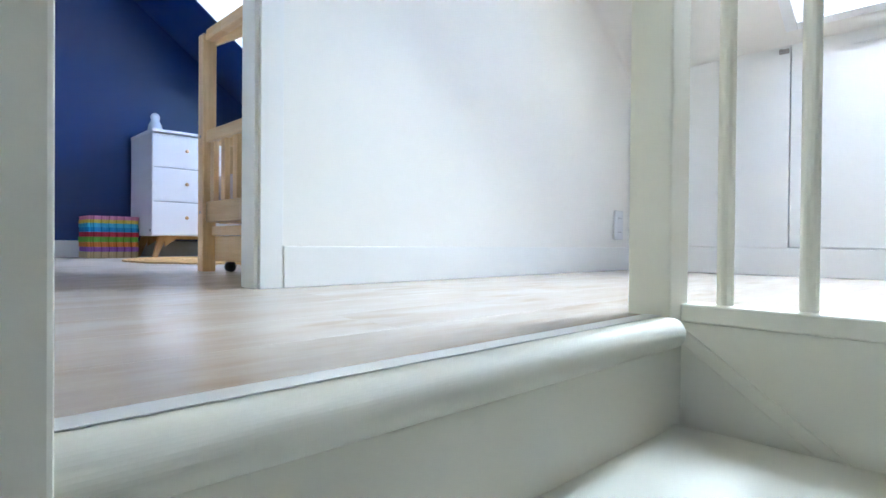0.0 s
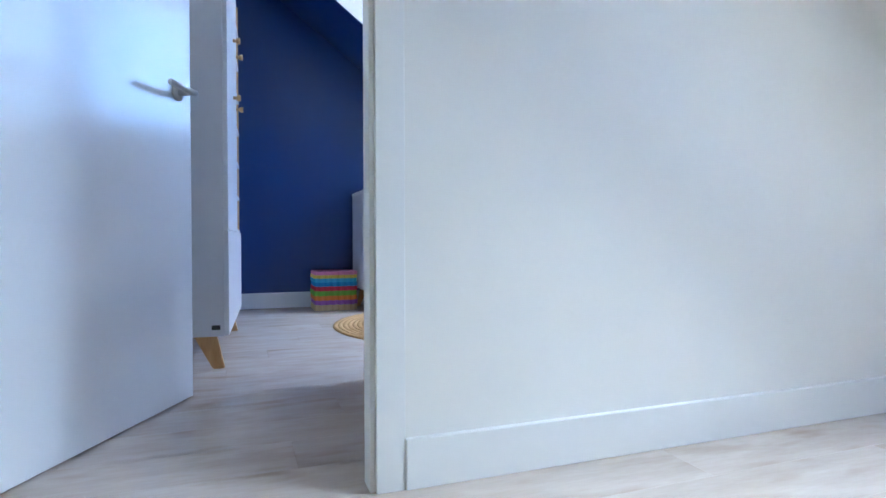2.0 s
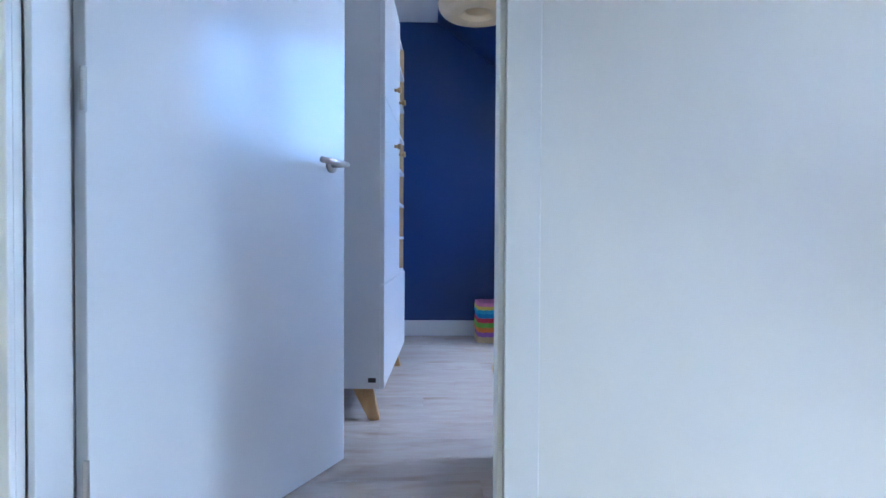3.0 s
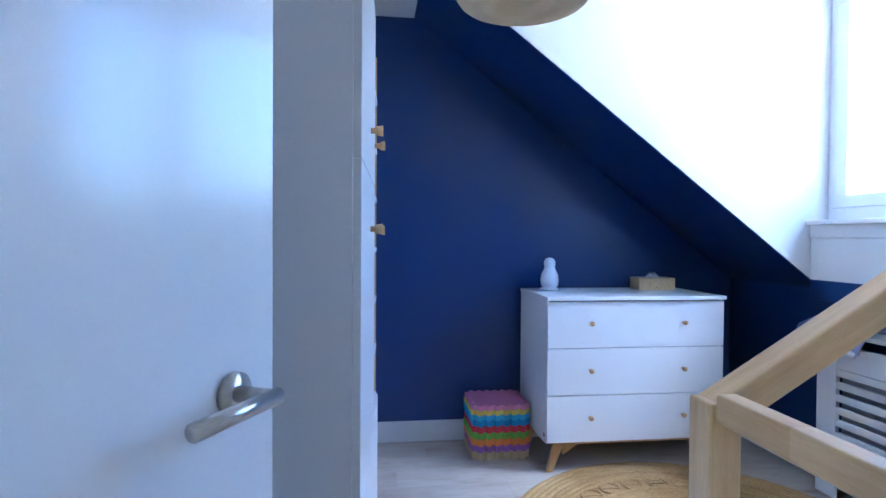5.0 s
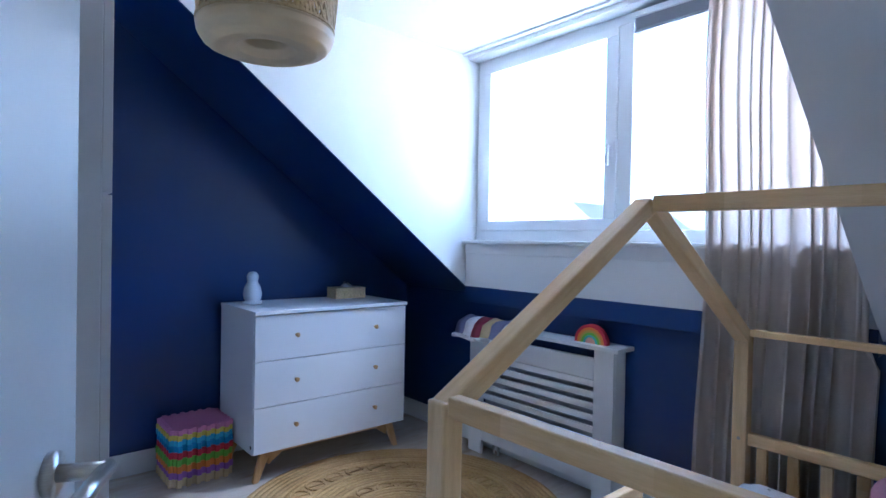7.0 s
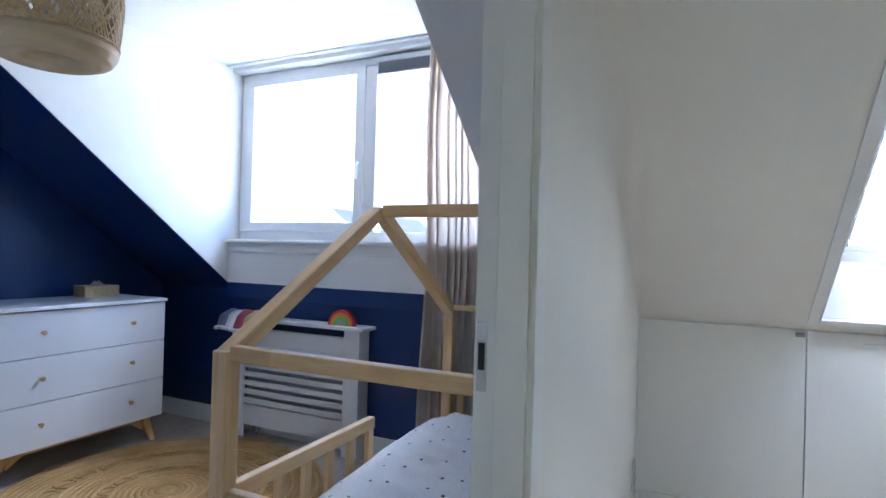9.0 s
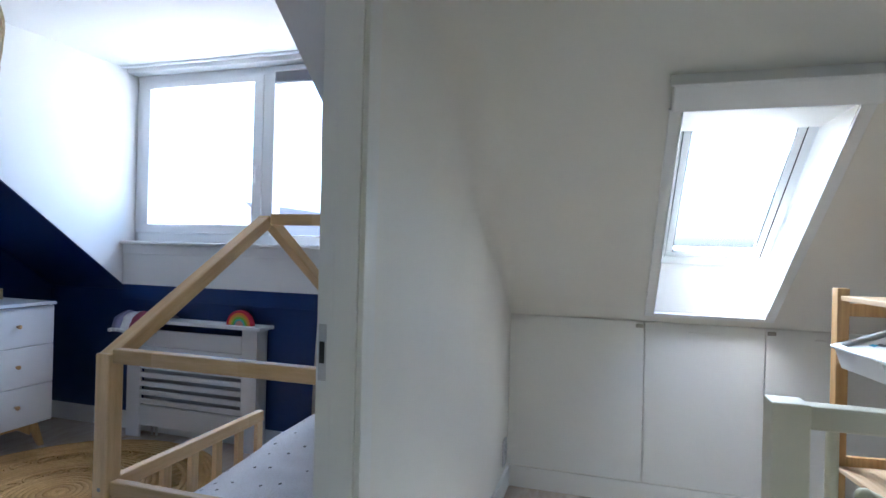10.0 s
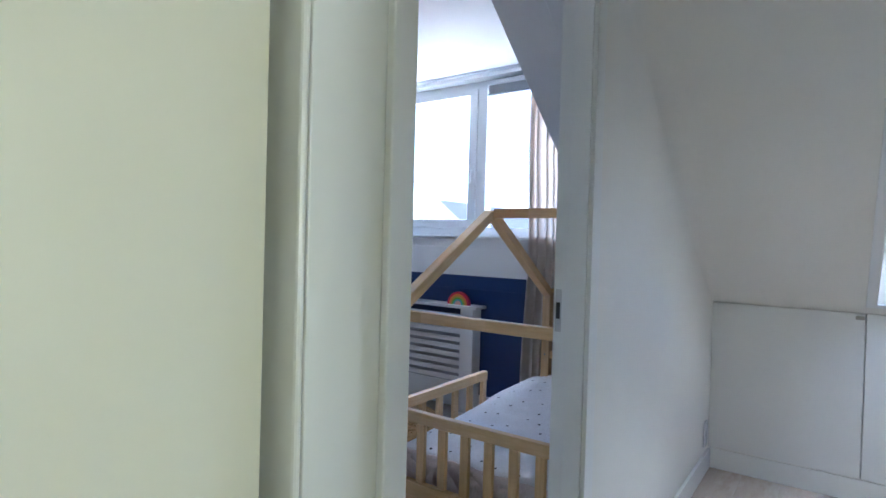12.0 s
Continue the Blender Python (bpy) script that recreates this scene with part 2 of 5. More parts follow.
def add_lathe(bm, prof, seg=32, m=None):
    rings = []
    for r, z in prof:
        rings.append([bm.verts.new((max(r, 1e-4) * math.cos(2 * math.pi * i / seg), max(r, 1e-4) * math.sin(2 * math.pi * i / seg), z)) for i in range(seg)])
    for a, b in zip(rings, rings[1:]):
        for i in range(seg):
            bm.faces.new((a[i], a[(i + 1) % seg], b[(i + 1) % seg], b[i]))
    if m is not None:
        bmesh.ops.transform(bm, matrix=m, verts=[v for r in rings for v in r])


def done(bm, name, material, smooth=False):
    me = bpy.data.meshes.new(name)
    bmesh.ops.recalc_face_normals(bm, faces=bm.faces)
    bm.to_mesh(me)
    bm.free()
    me.materials.append(material)
    if smooth:
        for p in me.polygons:
            p.use_smooth = True
    return me


def thing(name, bm, material, label, category="", kind="", smooth=False, group=""):
    return tagged(new(name, done(bm, name, material, smooth)), label, category, group, kind)


def part(name, bm, material, parent, label="", smooth=False):
    ob = new(name, done(bm, name, material, smooth))
    ob.parent = parent
    ob.matrix_parent_inverse = parent.matrix_world.inverted() if parent.parent else parent.matrix_basis.inverted()
    if label:
        ob["label"] = label
    return ob


def empty(name, at, label, category, group="", kind=""):
    ob = new(name)
    ob.empty_display_size = 0.1
    ob.location = at
    ob.matrix_basis = Matrix.Translation(at)
    return tagged(ob, label, category, group, kind)


def box_thing(name, dims, material, label, category="", kind="", bevel=0.0):
    bm = bmesh.new()
    add_box(bm, *dims, bevel)
    return thing(name, bm, material, label, category, kind)


def box_part(name, dims, material, parent, label="", bevel=0.003):
    bm = bmesh.new()
    add_box(bm, *dims, bevel)
    return part(name, bm, material, parent, label)


# ---- structure ----
CZ = 2.56            # flat ceiling
KX = 1.955           # knee wall
WEST = -0.945        # landing's and bedroom's west wall
BY = 3.50            # blue wall
DY0, DY1 = 0.56, 2.77  # dormer


def slope(x):
    return 1.035 + 0.7545 * (1.894 - x)


ROOF_T = 0.2756
XC = 1.894 - (CZ - 1.035) / 0.7545   # where the slope meets the flat ceiling


def roof_profile(x0, x1, over=0.0):
    return [(x0, slope(x0)), (x1, slope(x1)), (x1 + over, slope(x1) + ROOF_T - over * 0.7545), (x0, slope(x0) + ROOF_T)]


# floor slabs under the boards
box_thing("floor_slab_room", (-3.1, 2.2, 0.0, 3.7, -0.25, -0.012), WALL, "concrete slab under the bedroom floorboards", kind="structure")
bm = bmesh.new()
add_box(bm, -3.1, 2.2, -0.955, 0.0, -0.25, -0.012)
add_box(bm, 0.302, 2.2, -3.2, -0.955, -0.25, -0.012)
add_box(bm, -3.1, -0.95, -3.2, -0.955, -0.25, -0.012)
thing("floor_slab_landing", bm, WALL, "slab under the landing floorboards round the stairwell", kind="structure")

# wall between landing and bedroom
bm = bmesh.new()
add_prism(bm, [(0.0, 0.0), (KX + 0.1, 0.0), (KX + 0.1, slope(KX + 0.1) + 0.1), (KX, slope(KX) + 0.06), (0.0, slope(0.0) + 0.06)], "y", 0.0, 0.10)
add_box(bm, WEST - 0.2, -0.0005, 0.0, 0.10, 2.13, CZ + 0.05)
thing("wall_south", bm, WALL, "white painted wall between landing and bedroom", kind="structure")
bm = bmesh.new()
add_box(bm, -3.1, WEST - 0.205, 0.06, 0.16, 0, CZ)
thing("wall_side_room", bm, WALL, "white wall of the side room behind its door", kind="structure")

# west wall with the side room's doorway
bm = bmesh.new()
add_box(bm, WEST - 0.2, WEST - 0.001, -3.2, -1.05, -2.6, CZ)
add_box(bm, WEST - 0.2, WEST - 0.001, -1.05, 0.0, 2.13, CZ)
thing("wall_west_landing", bm, WALL, "white painted landing wall with a doorway", kind="structure")
box_thing("wall_west_room", (WEST - 0.2, WEST, 0.105, BY, 0, CZ), ROOM_WHITE, "white bedroom wall behind the wardrobe", kind="structure")

# soft plastered cove where the landing wall meets the sloping ceiling
bm = bmesh.new()
nrm = Vector((-0.602, 0, -0.798))
xs = [0.0 + 1.94 * i / 16 for i in range(17)]
rows = []
for k in range(11):
    a = math.pi / 2 * k / 10
    row = []
    for x in xs:
        R = 0.012 + 0.11 * min(1.0, (1.94 - x) / 0.8)
        row.append(bm.verts.new(Vector((x, -R * (1 - math.cos(a)), slope(x))) + nrm * R * (1 - math.sin(a))))
    rows.append(row)
for p, q in zip(rows, rows[1:]):
    for i in range(16):
        bm.faces.new((p[i], p[i + 1], q[i + 1], q[i]))
thing("wall_cove", bm, WALL, "soft plastered cove between wall and sloping ceiling", kind="structure", smooth=True)

# blue gable wall
bm = bmesh.new()
add_prism(bm, [(WEST - 0.2, 0), (KX + 0.1, 0), (KX + 0.1, slope(KX + 0.1) + 0.1), (XC, CZ + 0.06), (WEST - 0.2, CZ + 0.06)], "y", BY, BY + 0.12)
thing("wall_north", bm, BLUE, "navy blue painted gable wall of the bedroom", kind="structure")

# knee walls
box_thing("wall_east_room", (KX, KX + 0.15, 0.10, BY, 0, 0.99), BLUE, "navy blue knee wall under the dormer window", kind="structure")
box_thing("wall_east_landing", (KX + 0.11, KX + 0.15, -3.2, 0.0, 0, slope(KX + 0.11) + 0.02), WALL, "knee wall behind the cupboard doors", kind="structure")

# sloping ceilings
SKY_X0, SKY_X1, SKY_Y0, SKY_Y1 = 0.837, 1.878, -1.278, -0.764
bm = bmesh.new()
for a, b in ((-3.2, SKY_Y0), (SKY_Y1, 0.05)):
    add_prism(bm, roof_profile(XC, 2.3), "y", a, b)
xo = SKY_X0 + ROOF_T / 0.7545
add_prism(bm, [(XC, slope(XC)), (SKY_X0, slope(SKY_X0)), (xo, slope(SKY_X0)), (XC, slope(XC) + ROOF_T)], "y", SKY_Y0, SKY_Y1)
add_prism(bm, [(SKY_X1, slope(SKY_X1)), (2.3, slope(2.3)), (2.3, slope(2.3) + ROOF_T), (SKY_X1, slope(SKY_X1) + ROOF_T)], "y", SKY_Y0, SKY_Y1)
thing("ceiling_slope_landing", bm, WALL, "white sloping attic ceiling with a roof window opening", kind="structure")
bm = bmesh.new()
add_prism(bm, roof_profile(XC, 2.3), "y", 0.05, DY0)
thing("ceiling_slope_room", bm, ROOM_WHITE, "white sloping ceiling beside the dormer", kind="structure")
bm = bmesh.new()
add_prism(bm, roof_profile(XC, 2.3), "y", DY1 + 0.002, BY + 0.05)
thing("ceiling_slope_blue", bm, BLUE, "navy blue painted sloping ceiling beside the dormer", kind="structure")
bm = bmesh.new()
add_prism(bm, [(XC + 0.05, slope(XC + 0.05)), (1.94, slope(1.94)), (1.94, slope(1.94) - 0.004), (XC + 0.05, slope(XC + 0.05) - 0.004)], "y", 0.345, 0.362)
thing("trim_ceiling_seam", bm, ROOM_WHITE, "narrow white cover strip along the sloping ceiling", kind="structure")
# dormer cheeks
for nm, a, b in (("dormer_cheek_north", DY1 - 0.004, DY1 + 0.09), ("dormer_cheek_south", DY0 - 0.09, DY0 + 0.004)):
    bm = bmesh.new()
    add_prism(bm, [(XC + 0.02, CZ + 0.02), (XC + 0.02, slope(XC + 0.02) + 0.006), (2.10, slope(2.10) + 0.006), (2.10, CZ + 0.02)], "y", a, b)
    thing(nm, bm, ROOM_WHITE, "white painted dormer cheek wall", kind="structure")
# flat ceilings
bm = bmesh.new()
add_box(bm, WEST - 0.2, 2.25, 0.1, BY + 0.1, CZ, CZ + 0.12)
thing("ceiling", bm, CEIL, "white flat bedroom and dormer ceiling", kind="structure")
bm = bmesh.new()
add_box(bm, -3.1, XC + 0.05, -3.2, 0.1, CZ + 0.004, CZ + 0.12)
thing("ceiling_landing", bm, CEIL, "white flat landing ceiling", kind="structure")

# plain walls that close the landing, the stairwell and the side room
bm = bmesh.new()
add_box(bm, WEST - 0.2, 2.3, -3.3, -3.2, -2.6, CZ)
thing("wall_landing_end", bm, WALL, "plain white end wall of the landing", kind="structure")
# end wall with an unseen opening, added for the side room's lamp
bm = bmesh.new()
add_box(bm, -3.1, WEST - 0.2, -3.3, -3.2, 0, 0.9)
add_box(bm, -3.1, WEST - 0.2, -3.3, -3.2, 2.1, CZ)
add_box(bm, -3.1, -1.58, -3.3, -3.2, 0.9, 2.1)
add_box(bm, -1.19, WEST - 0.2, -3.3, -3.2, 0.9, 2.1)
thing("wall_side_room_end", bm, WALL, "side room wall with an added, unseen window opening", kind="structure")
box_thing("wall_side_room_west", (-3.1, -3.0, -3.2, 0.06, 0, CZ), WALL, "plain white wall of the side room", kind="structure")
box_thing("stair_floor", (-1.2, 0.35, -3.2, 0.0, -2.7, -2.6), WALL, "floor at the foot of the stairs", kind="structure")
box_thing("wall_stairwell_north", (-1.2, 0.35, -0.91, -0.86, -2.6, -0.25), WALL, "plain stairwell wall", kind="structure")

# ---- door frame of the bedroom ----
def door_frame(name, label, posts, head):
    e = empty(name, (posts[0][0], posts[0][2], 0), label, "door frame", kind="structure")
    for d in posts:
        box_part("jamb", d, TRIM, e, bevel=0.002)
    box_part("head", head, TRIM, e, bevel=0.002)
    return e


fr = door_frame("door_frame_1", "white lacquered door frame of the bedroom", [(-0.066, -0.0005, -0.012, 0.104, 0, 2.13), (-0.9445, -0.930, -0.006, 0.104, 0, 2.13)],
                (-0.929, -0.067, -0.012, 0.104, 2.09, 2.129))
box_part("stop", (-0.078, -0.0665, 0.0, 0.060, 0, 2.088), TRIM, fr, bevel=0.002)
bm = bmesh.new()
add_box(bm, -0.0675, -0.0662, 0.078, 0.098, 1.03, 1.16, 0.0005)
plate = part("strike_plate", bm, STEEL, fr, "brushed steel strike plate")
box_part("keeper", (-0.0682, -0.0676, 0.082, 0.095, 1.07, 1.12), BLACK, plate, bevel=0)

# bedroom door, open
HX, HY, DW, DA = -0.902, 0.106, 0.920, 64.3


def door_local():
    e = empty("door_1", (HX, HY, 0), "white lacquered bedroom door standing open", "door", kind="structure")
    return e


dm = pose(HX, HY, 0, 0, 0, DA)
door = door_local()
bm = bmesh.new()
add_box(bm, 0.0, DW, 0.0, 0.04, 0.008, 2.08, 0.003, dm)
leaf = part("door_leaf", bm, DOORM, door)
bm = bmesh.new()
hx, hz = DW - 0.085, 1.045
add_tube(bm, dm @ Vector((hx, 0.001, hz)), dm @ Vector((hx, -0.010, hz)), 0.026, seg=28)
rose = part("rose", bm, STEEL, leaf, "brushed steel handle rose", True)
bm = bmesh.new()
add_tube(bm, dm @ Vector((hx, -0.008, hz)), dm @ Vector((hx, -0.060, hz)), 0.0105, seg=18)
add_tube(bm, dm @ Vector((hx + 0.0105, -0.060, hz)), dm @ Vector((hx - 0.128, -0.060, hz)), 0.0100, seg=18)
part("lever", bm, STEEL, leaf, "brushed steel lever handle", True)
for z in (0.25, 1.05, 1.85):
    bm = bmesh.new()
    add_tube(bm, (HX - 0.004, HY - 0.002, z), (HX - 0.004, HY - 0.002, z + 0.09), 0.007)
    part("hinge", bm, STEEL, door)

# side room doorway and door
fr2 = door_frame("door_frame_2", "white door frame of the side room", [(WEST - 0.205, WEST - 0.002, -0.030, -0.0065, 0, 2.13), (WEST - 0.205, WEST - 0.002, -1.049, -1.010, 0, 2.13)],
                 (WEST - 0.205, WEST - 0.002, -1.009, -0.031, 2.09, 2.129))
box_part("stop", (WEST - 0.060, WEST - 0.002, -0.046, -0.0305, 0, 2.088), TRIM, fr2, bevel=0.003)
box_part("architrave", (WEST - 0.219, WEST - 0.2055, -0.028, 0.050, 0, 2.14), TRIM, fr2, bevel=0.005)
d2 = empty("door_2", (WEST - 0.24, 0.02, 0), "white lacquered side room door standing wide open", "door", kind="structure")
box_part("door_leaf", (WEST - 0.235 - 0.83, WEST - 0.245, 0.006, 0.046, 0.008, 2.08), WARM_DOOR, d2, bevel=0.003)
for z in (0.25, 1.88):
    bm = bmesh.new()
    add_tube(bm, (WEST - 0.238, 0.004, z), (WEST - 0.238, 0.004, z + 0.09), 0.007)
    part("hinge", bm, STEEL, d2)

# ---- baseboards ----
BBH = 0.114


def baseboard(name, dims, material=TRIM, label="white lacquered baseboard"):
    return box_thing(name, dims, material, label, kind="structure", bevel=0.003)


baseboard("baseboard_south", (0.0, KX - 0.0135, -0.017, -0.0005, 0, BBH))
baseboard("baseboard_knee_landing", (KX - 0.013, KX - 0.0005, -3.19, -0.0175, 0, 0.118))
baseboard("baseboard_north", (WEST + 0.0135, KX - 0.0135, BY - 0.013, BY - 0.0005, 0, 0.125))
baseboard("baseboard_east", (KX - 0.013, KX - 0.0005, 0.105, BY - 0.0135, 0, 0.125))
baseboard("baseboard_west", (WEST + 0.0005, WEST + 0.013, 0.11, BY - 0.0135, 0, 0.125))

# ---- landing cupboards ----
def cupboard(y0, y1, label):
    e = empty("cupboard_door", (KX + 0.01, (y0 + y1) / 2, 0.12), label, "cupboard door", "knee wall cupboard doors")
    box_part("panel", (KX, KX + 0.018, y0, y1, 0.121, 0.9762), TRIM, e, bevel=0.002)
    if y0 < -1.0:
        c = (y0 + y1) / 2
        box_part("pull", (KX - 0.008, KX + 0.0005, c - 0.075, c + 0.075, 0.928, 0.938), TRIM, e, "slim white finger pull", 0.002)
    return e


for y0, y1 in ((-0.7228, -0.002), (-1.3008, -0.7275), (-1.882, -1.3055), (-2.462, -1.8853), (-3.04, -2.4653)):
    cupboard(y0, y1, "plain white cupboard door in the knee wall")
box_thing("trim_cupboard_top", (KX, KX + 0.019, -3.19, -0.002, 0.980, slope(KX + 0.019) + 0.002), TRIM, "white strip over the cupboard doors", kind="structure")


def latch(y, turn):
    e = empty("turn_latch", (KX, y, 0.958), "small nickel turn latch on the cupboard door", "latch", "cupboard latches")
    bm = bmesh.new()
    add_box(bm, KX - 0.004, KX + 0.001, y - 0.019, y + 0.019, 0.946, 0.966, 0.0015)
    part("plate", bm, NICKEL, e)
    bm = bmesh.new()
    add_tube(bm, (KX - 0.003, y + turn * 0.008, 0.958), (KX - 0.016, y + turn * 0.008, 0.958), 0.007)
    add_box(bm, KX - 0.018, KX - 0.012, y - 0.016, y + 0.016, 0.951, 0.961, 0.0015)
    part("knob", bm, NICKEL, e)


latch(-0.700, 1)
latch(-1.330, -1)

# wall socket
e = empty("wall_socket", (1.84, 0, 0.22), "white double wall socket above the baseboard", "socket")
box_part("plate", (1.800, 1.880, -0.010, 0.0, 0.152, 0.298), PLASTIC, e, bevel=0.004)
for z in (0.190, 0.260):
    bm = bmesh.new()
    add_tube(bm, (1.84, -0.0105, z), (1.84, -0.0125, z), 0.024, seg=24)
    face = part("outlet", bm, PLASTIC, e)
    for dx in (-0.0095, 0.0095):
        bm = bmesh.new()
        add_tube(bm, (1.84 + dx, -0.0126, z), (1.84 + dx, -0.0132, z), 0.003, seg=10)
        part("hole", bm, BLACK, face)

# ---- roof window ----
def on_slope(u, y, n):
    """u along the slope downwards from its top, n out of the roof."""
    c, s = math.cos(math.atan(0.7545)), math.sin(math.atan(0.7545))
    return Vector((XC + u * c + n * s, y, CZ - u * s + n * c))


C37, S37 = math.cos(math.atan(0.7545)), math.sin(math.atan(0.7545))
SLOPE_M = Matrix(((C37, 0, S37, XC), (0, 1, 0, 0), (-S37, 0, C37, CZ), (0, 0, 0, 1)))


def u_of(x):
    return (x - XC) / C37


rw = empty("window_roof", (1.36, -1.02, 1.5), "white framed roof window with a rolled up blind", "roof window", kind="structure")


def slope_part(name, u0, u1, y0, y1, n0, n1, material, parent, label="", bevel=0.003):
    bm = bmesh.new()
    add_box(bm, u0, u1, y0, y1, n0, n1, bevel, SLOPE_M)
    return part(name, bm, material, parent, label)


uo0, uo1 = u_of(SKY_X0) + 0.045, u_of(SKY_X1) - 0.19
NF = 0.20
for d in ((uo0 - 0.16, uo0 + 0.02, SKY_Y0, SKY_Y1), (uo1 - 0.02, uo1 + 0.10, SKY_Y0, SKY_Y1)):
    slope_part("window_frame", d[0], d[1], d[2] + 0.004, d[3] - 0.004, NF, NF + 0.05, UPVC, rw)
slope_part("window_frame", uo0 + 0.021, uo1 - 0.021, SKY_Y0 + 0.004, SKY_Y0 + 0.04, NF, NF + 0.05, UPVC, rw)
slope_part("window_frame", uo0 + 0.021, uo1 - 0.021, SKY_Y1 - 0.04, SKY_Y1 - 0.004, NF, NF + 0.05, UPVC, rw)
sash = slope_part("sash_rail", uo0 + 0.022, uo0 + 0.055, SKY_Y0 + 0.042, SKY_Y1 - 0.042, NF + 0.002, NF + 0.04, UPVC, rw)
slope_part("sash_rail", uo1 - 0.055, uo1 - 0.022, SKY_Y0 + 0.042, SKY_Y1 - 0.042, NF + 0.002, NF + 0.04, UPVC, rw)
slope_part("sash_stile", uo0 + 0.056, uo1 - 0.056, SKY_Y0 + 0.042, SKY_Y0 + 0.072, NF + 0.002, NF + 0.04, UPVC, rw)
slope_part("sash_stile", uo0 + 0.056, uo1 - 0.056, SKY_Y1 - 0.072, SKY_Y1 - 0.042, NF + 0.002, NF + 0.04, UPVC, rw)
slope_part("vent_bar", uo0 + 0.095, uo0 + 0.115, SKY_Y0 + 0.10, SKY_Y1 - 0.10, NF - 0.03, NF - 0.012, UPVC, rw, "white ventilation bar", 0.004)
pane = slope_part("pane", uo0 + 0.05, uo1 - 0.05, SKY_Y0 + 0.065, SKY_Y1 - 0.065, NF + 0.018, NF + 0.024, GLASS, rw, bevel=0)
pane.visible_shadow = False
# dark seals of sash and glazing
for y in (SKY_Y0 + 0.0405, SKY_Y1 - 0.0415):
    slope_part("seal", uo0 + 0.022, uo1 - 0.022, y, y + 0.0012, NF - 0.002, NF + 0.03, BLACK, rw, "thin black rubber seal", 0)
for y in (SKY_Y0 + 0.0722, SKY_Y1 - 0.0752):
    slope_part("seal", uo0 + 0.056, uo1 - 0.056, y, y + 0.003, NF + 0.004, NF + 0.017, BLACK, rw, "thin black rubber seal", 0)
slope_part("seal", uo1 - 0.0585, uo1 - 0.0555, SKY_Y0 + 0.076, SKY_Y1 - 0.076, NF + 0.004, NF + 0.017, BLACK, rw, "thin black rubber seal", 0)
for y in (SKY_Y0 + 0.11, -1.021, SKY_Y1 - 0.122):
    slope_part("bracket", uo0 + 0.045, uo0 + 0.096, y, y + 0.010, NF - 0.026, NF + 0.004, UPVC, rw, "white bracket of the ventilation bar", 0.002)
# rounded beads along the opening's edges
for d in ((ua0 := u_of(SKY_X0), u_of(SKY_X1), SKY_Y1 - 0.001, SKY_Y1 + 0.006), (ua0, u_of(SKY_X1), SKY_Y0 - 0.006, SKY_Y0 + 0.001), (u_of(SKY_X1) - 0.003, u_of(SKY_X1) + 0.005, SKY_Y0 + 0.0015, SKY_Y1 - 0.0015)):
    slope_part("bead", d[0], d[1], d[2], d[3], -0.017, -0.006, UPVC, rw, "rounded white edge bead", 0.003)
# trim round the opening, on the ceiling's face
ua, ub = u_of(SKY_X0), u_of(SKY_X1)
for d in ((ua - 0.018, ub + 0.035, SKY_Y1 + 0.001, SKY_Y1 + 0.045), (ua - 0.018, ub + 0.035, SKY_Y0 - 0.045, SKY_Y0 - 0.001), (ub + 0.001, ub + 0.035, SKY_Y0, SKY_Y1)):
    slope_part("trim", d[0], d[1], d[2], d[3], -0.012, -0.001, UPVC, rw, bevel=0.003)
bl = empty("roller_blind", on_slope(ua - 0.06, -1.02, 0), "rolled up white blind in a cassette over the roof window", "blind")
slope_part("cassette", ua - 0.140, ua - 0.030, SKY_Y0 - 0.043, SKY_Y1 + 0.043, -0.050, -0.001, UPVC, bl, bevel=0.008)
slope_part("cap", ua - 0.150, ua - 0.141, SKY_Y0 - 0.062, SKY_Y1 + 0.054, -0.056, -0.001, UPVC, bl, bevel=0.003)
slope_part("pull_bar", ua - 0.029, ua - 0.020, SKY_Y0 - 0.050, SKY_Y1 + 0.050, -0.030, -0.016, UPVC, bl, bevel=0.003)

# ---- dormer window ----
FX = 1.985
box_thing("sill_panel", (1.890, KX - 0.0005, DY0, DY1 - 0.005, 1.037, 1.252), ROOM_WHITE, "white boxed panel under the window sill", kind="structure", bevel=0.002)
box_thing("sill_moulding", (1.884, 1.99, DY0, DY1 - 0.005, 1.2525, 1.318), ROOM_WHITE, "white moulding under the window sill", kind="structure", bevel=0.003)
box_thing("sill_panel_blue", (1.891, KX - 0.0005, DY0, DY1 - 0.005, 0.935, 1.0365), BLUE, "navy painted lower part of the panel", kind="structure", bevel=0.002)
box_thing("window_sill", (1.858, 2.02, DY0, DY1 + 0.0, 1.3185, 1.342), TRIM, "white window sill along the dormer", kind="structure", bevel=0.005)
bm = bmesh.new()
add_box(bm, KX, 2.15, 0.10, BY, 0.991, 1.03)
add_box(bm, 1.991, 2.15, DY0, DY1, 1.03, 1.342)
thing("wall_east_top", bm, ROOM_WHITE, "top of the knee wall under the window", kind="structure")
win = empty("window_1", (FX, 1.66, 1.342), "white dormer window with an opening casement and a fixed pane", "window", kind="structure")


def win_part(name, y0, y1, z0, z1, x0, x1, label="", mat=UPVC, bevel=0.004, parent=None):
    return box_part(name, (x0, x1, y0, y1, z0, z1), mat, parent or win, label, bevel)


WB, WT = 1.343, 2.555
win_part("window_frame", DY0 + 0.005, DY1 - 0.005, WB, WB + 0.062, FX, FX + 0.09)
win_part("window_frame", DY0 + 0.005, DY1 - 0.005, WT - 0.075, WT, FX, FX + 0.09)
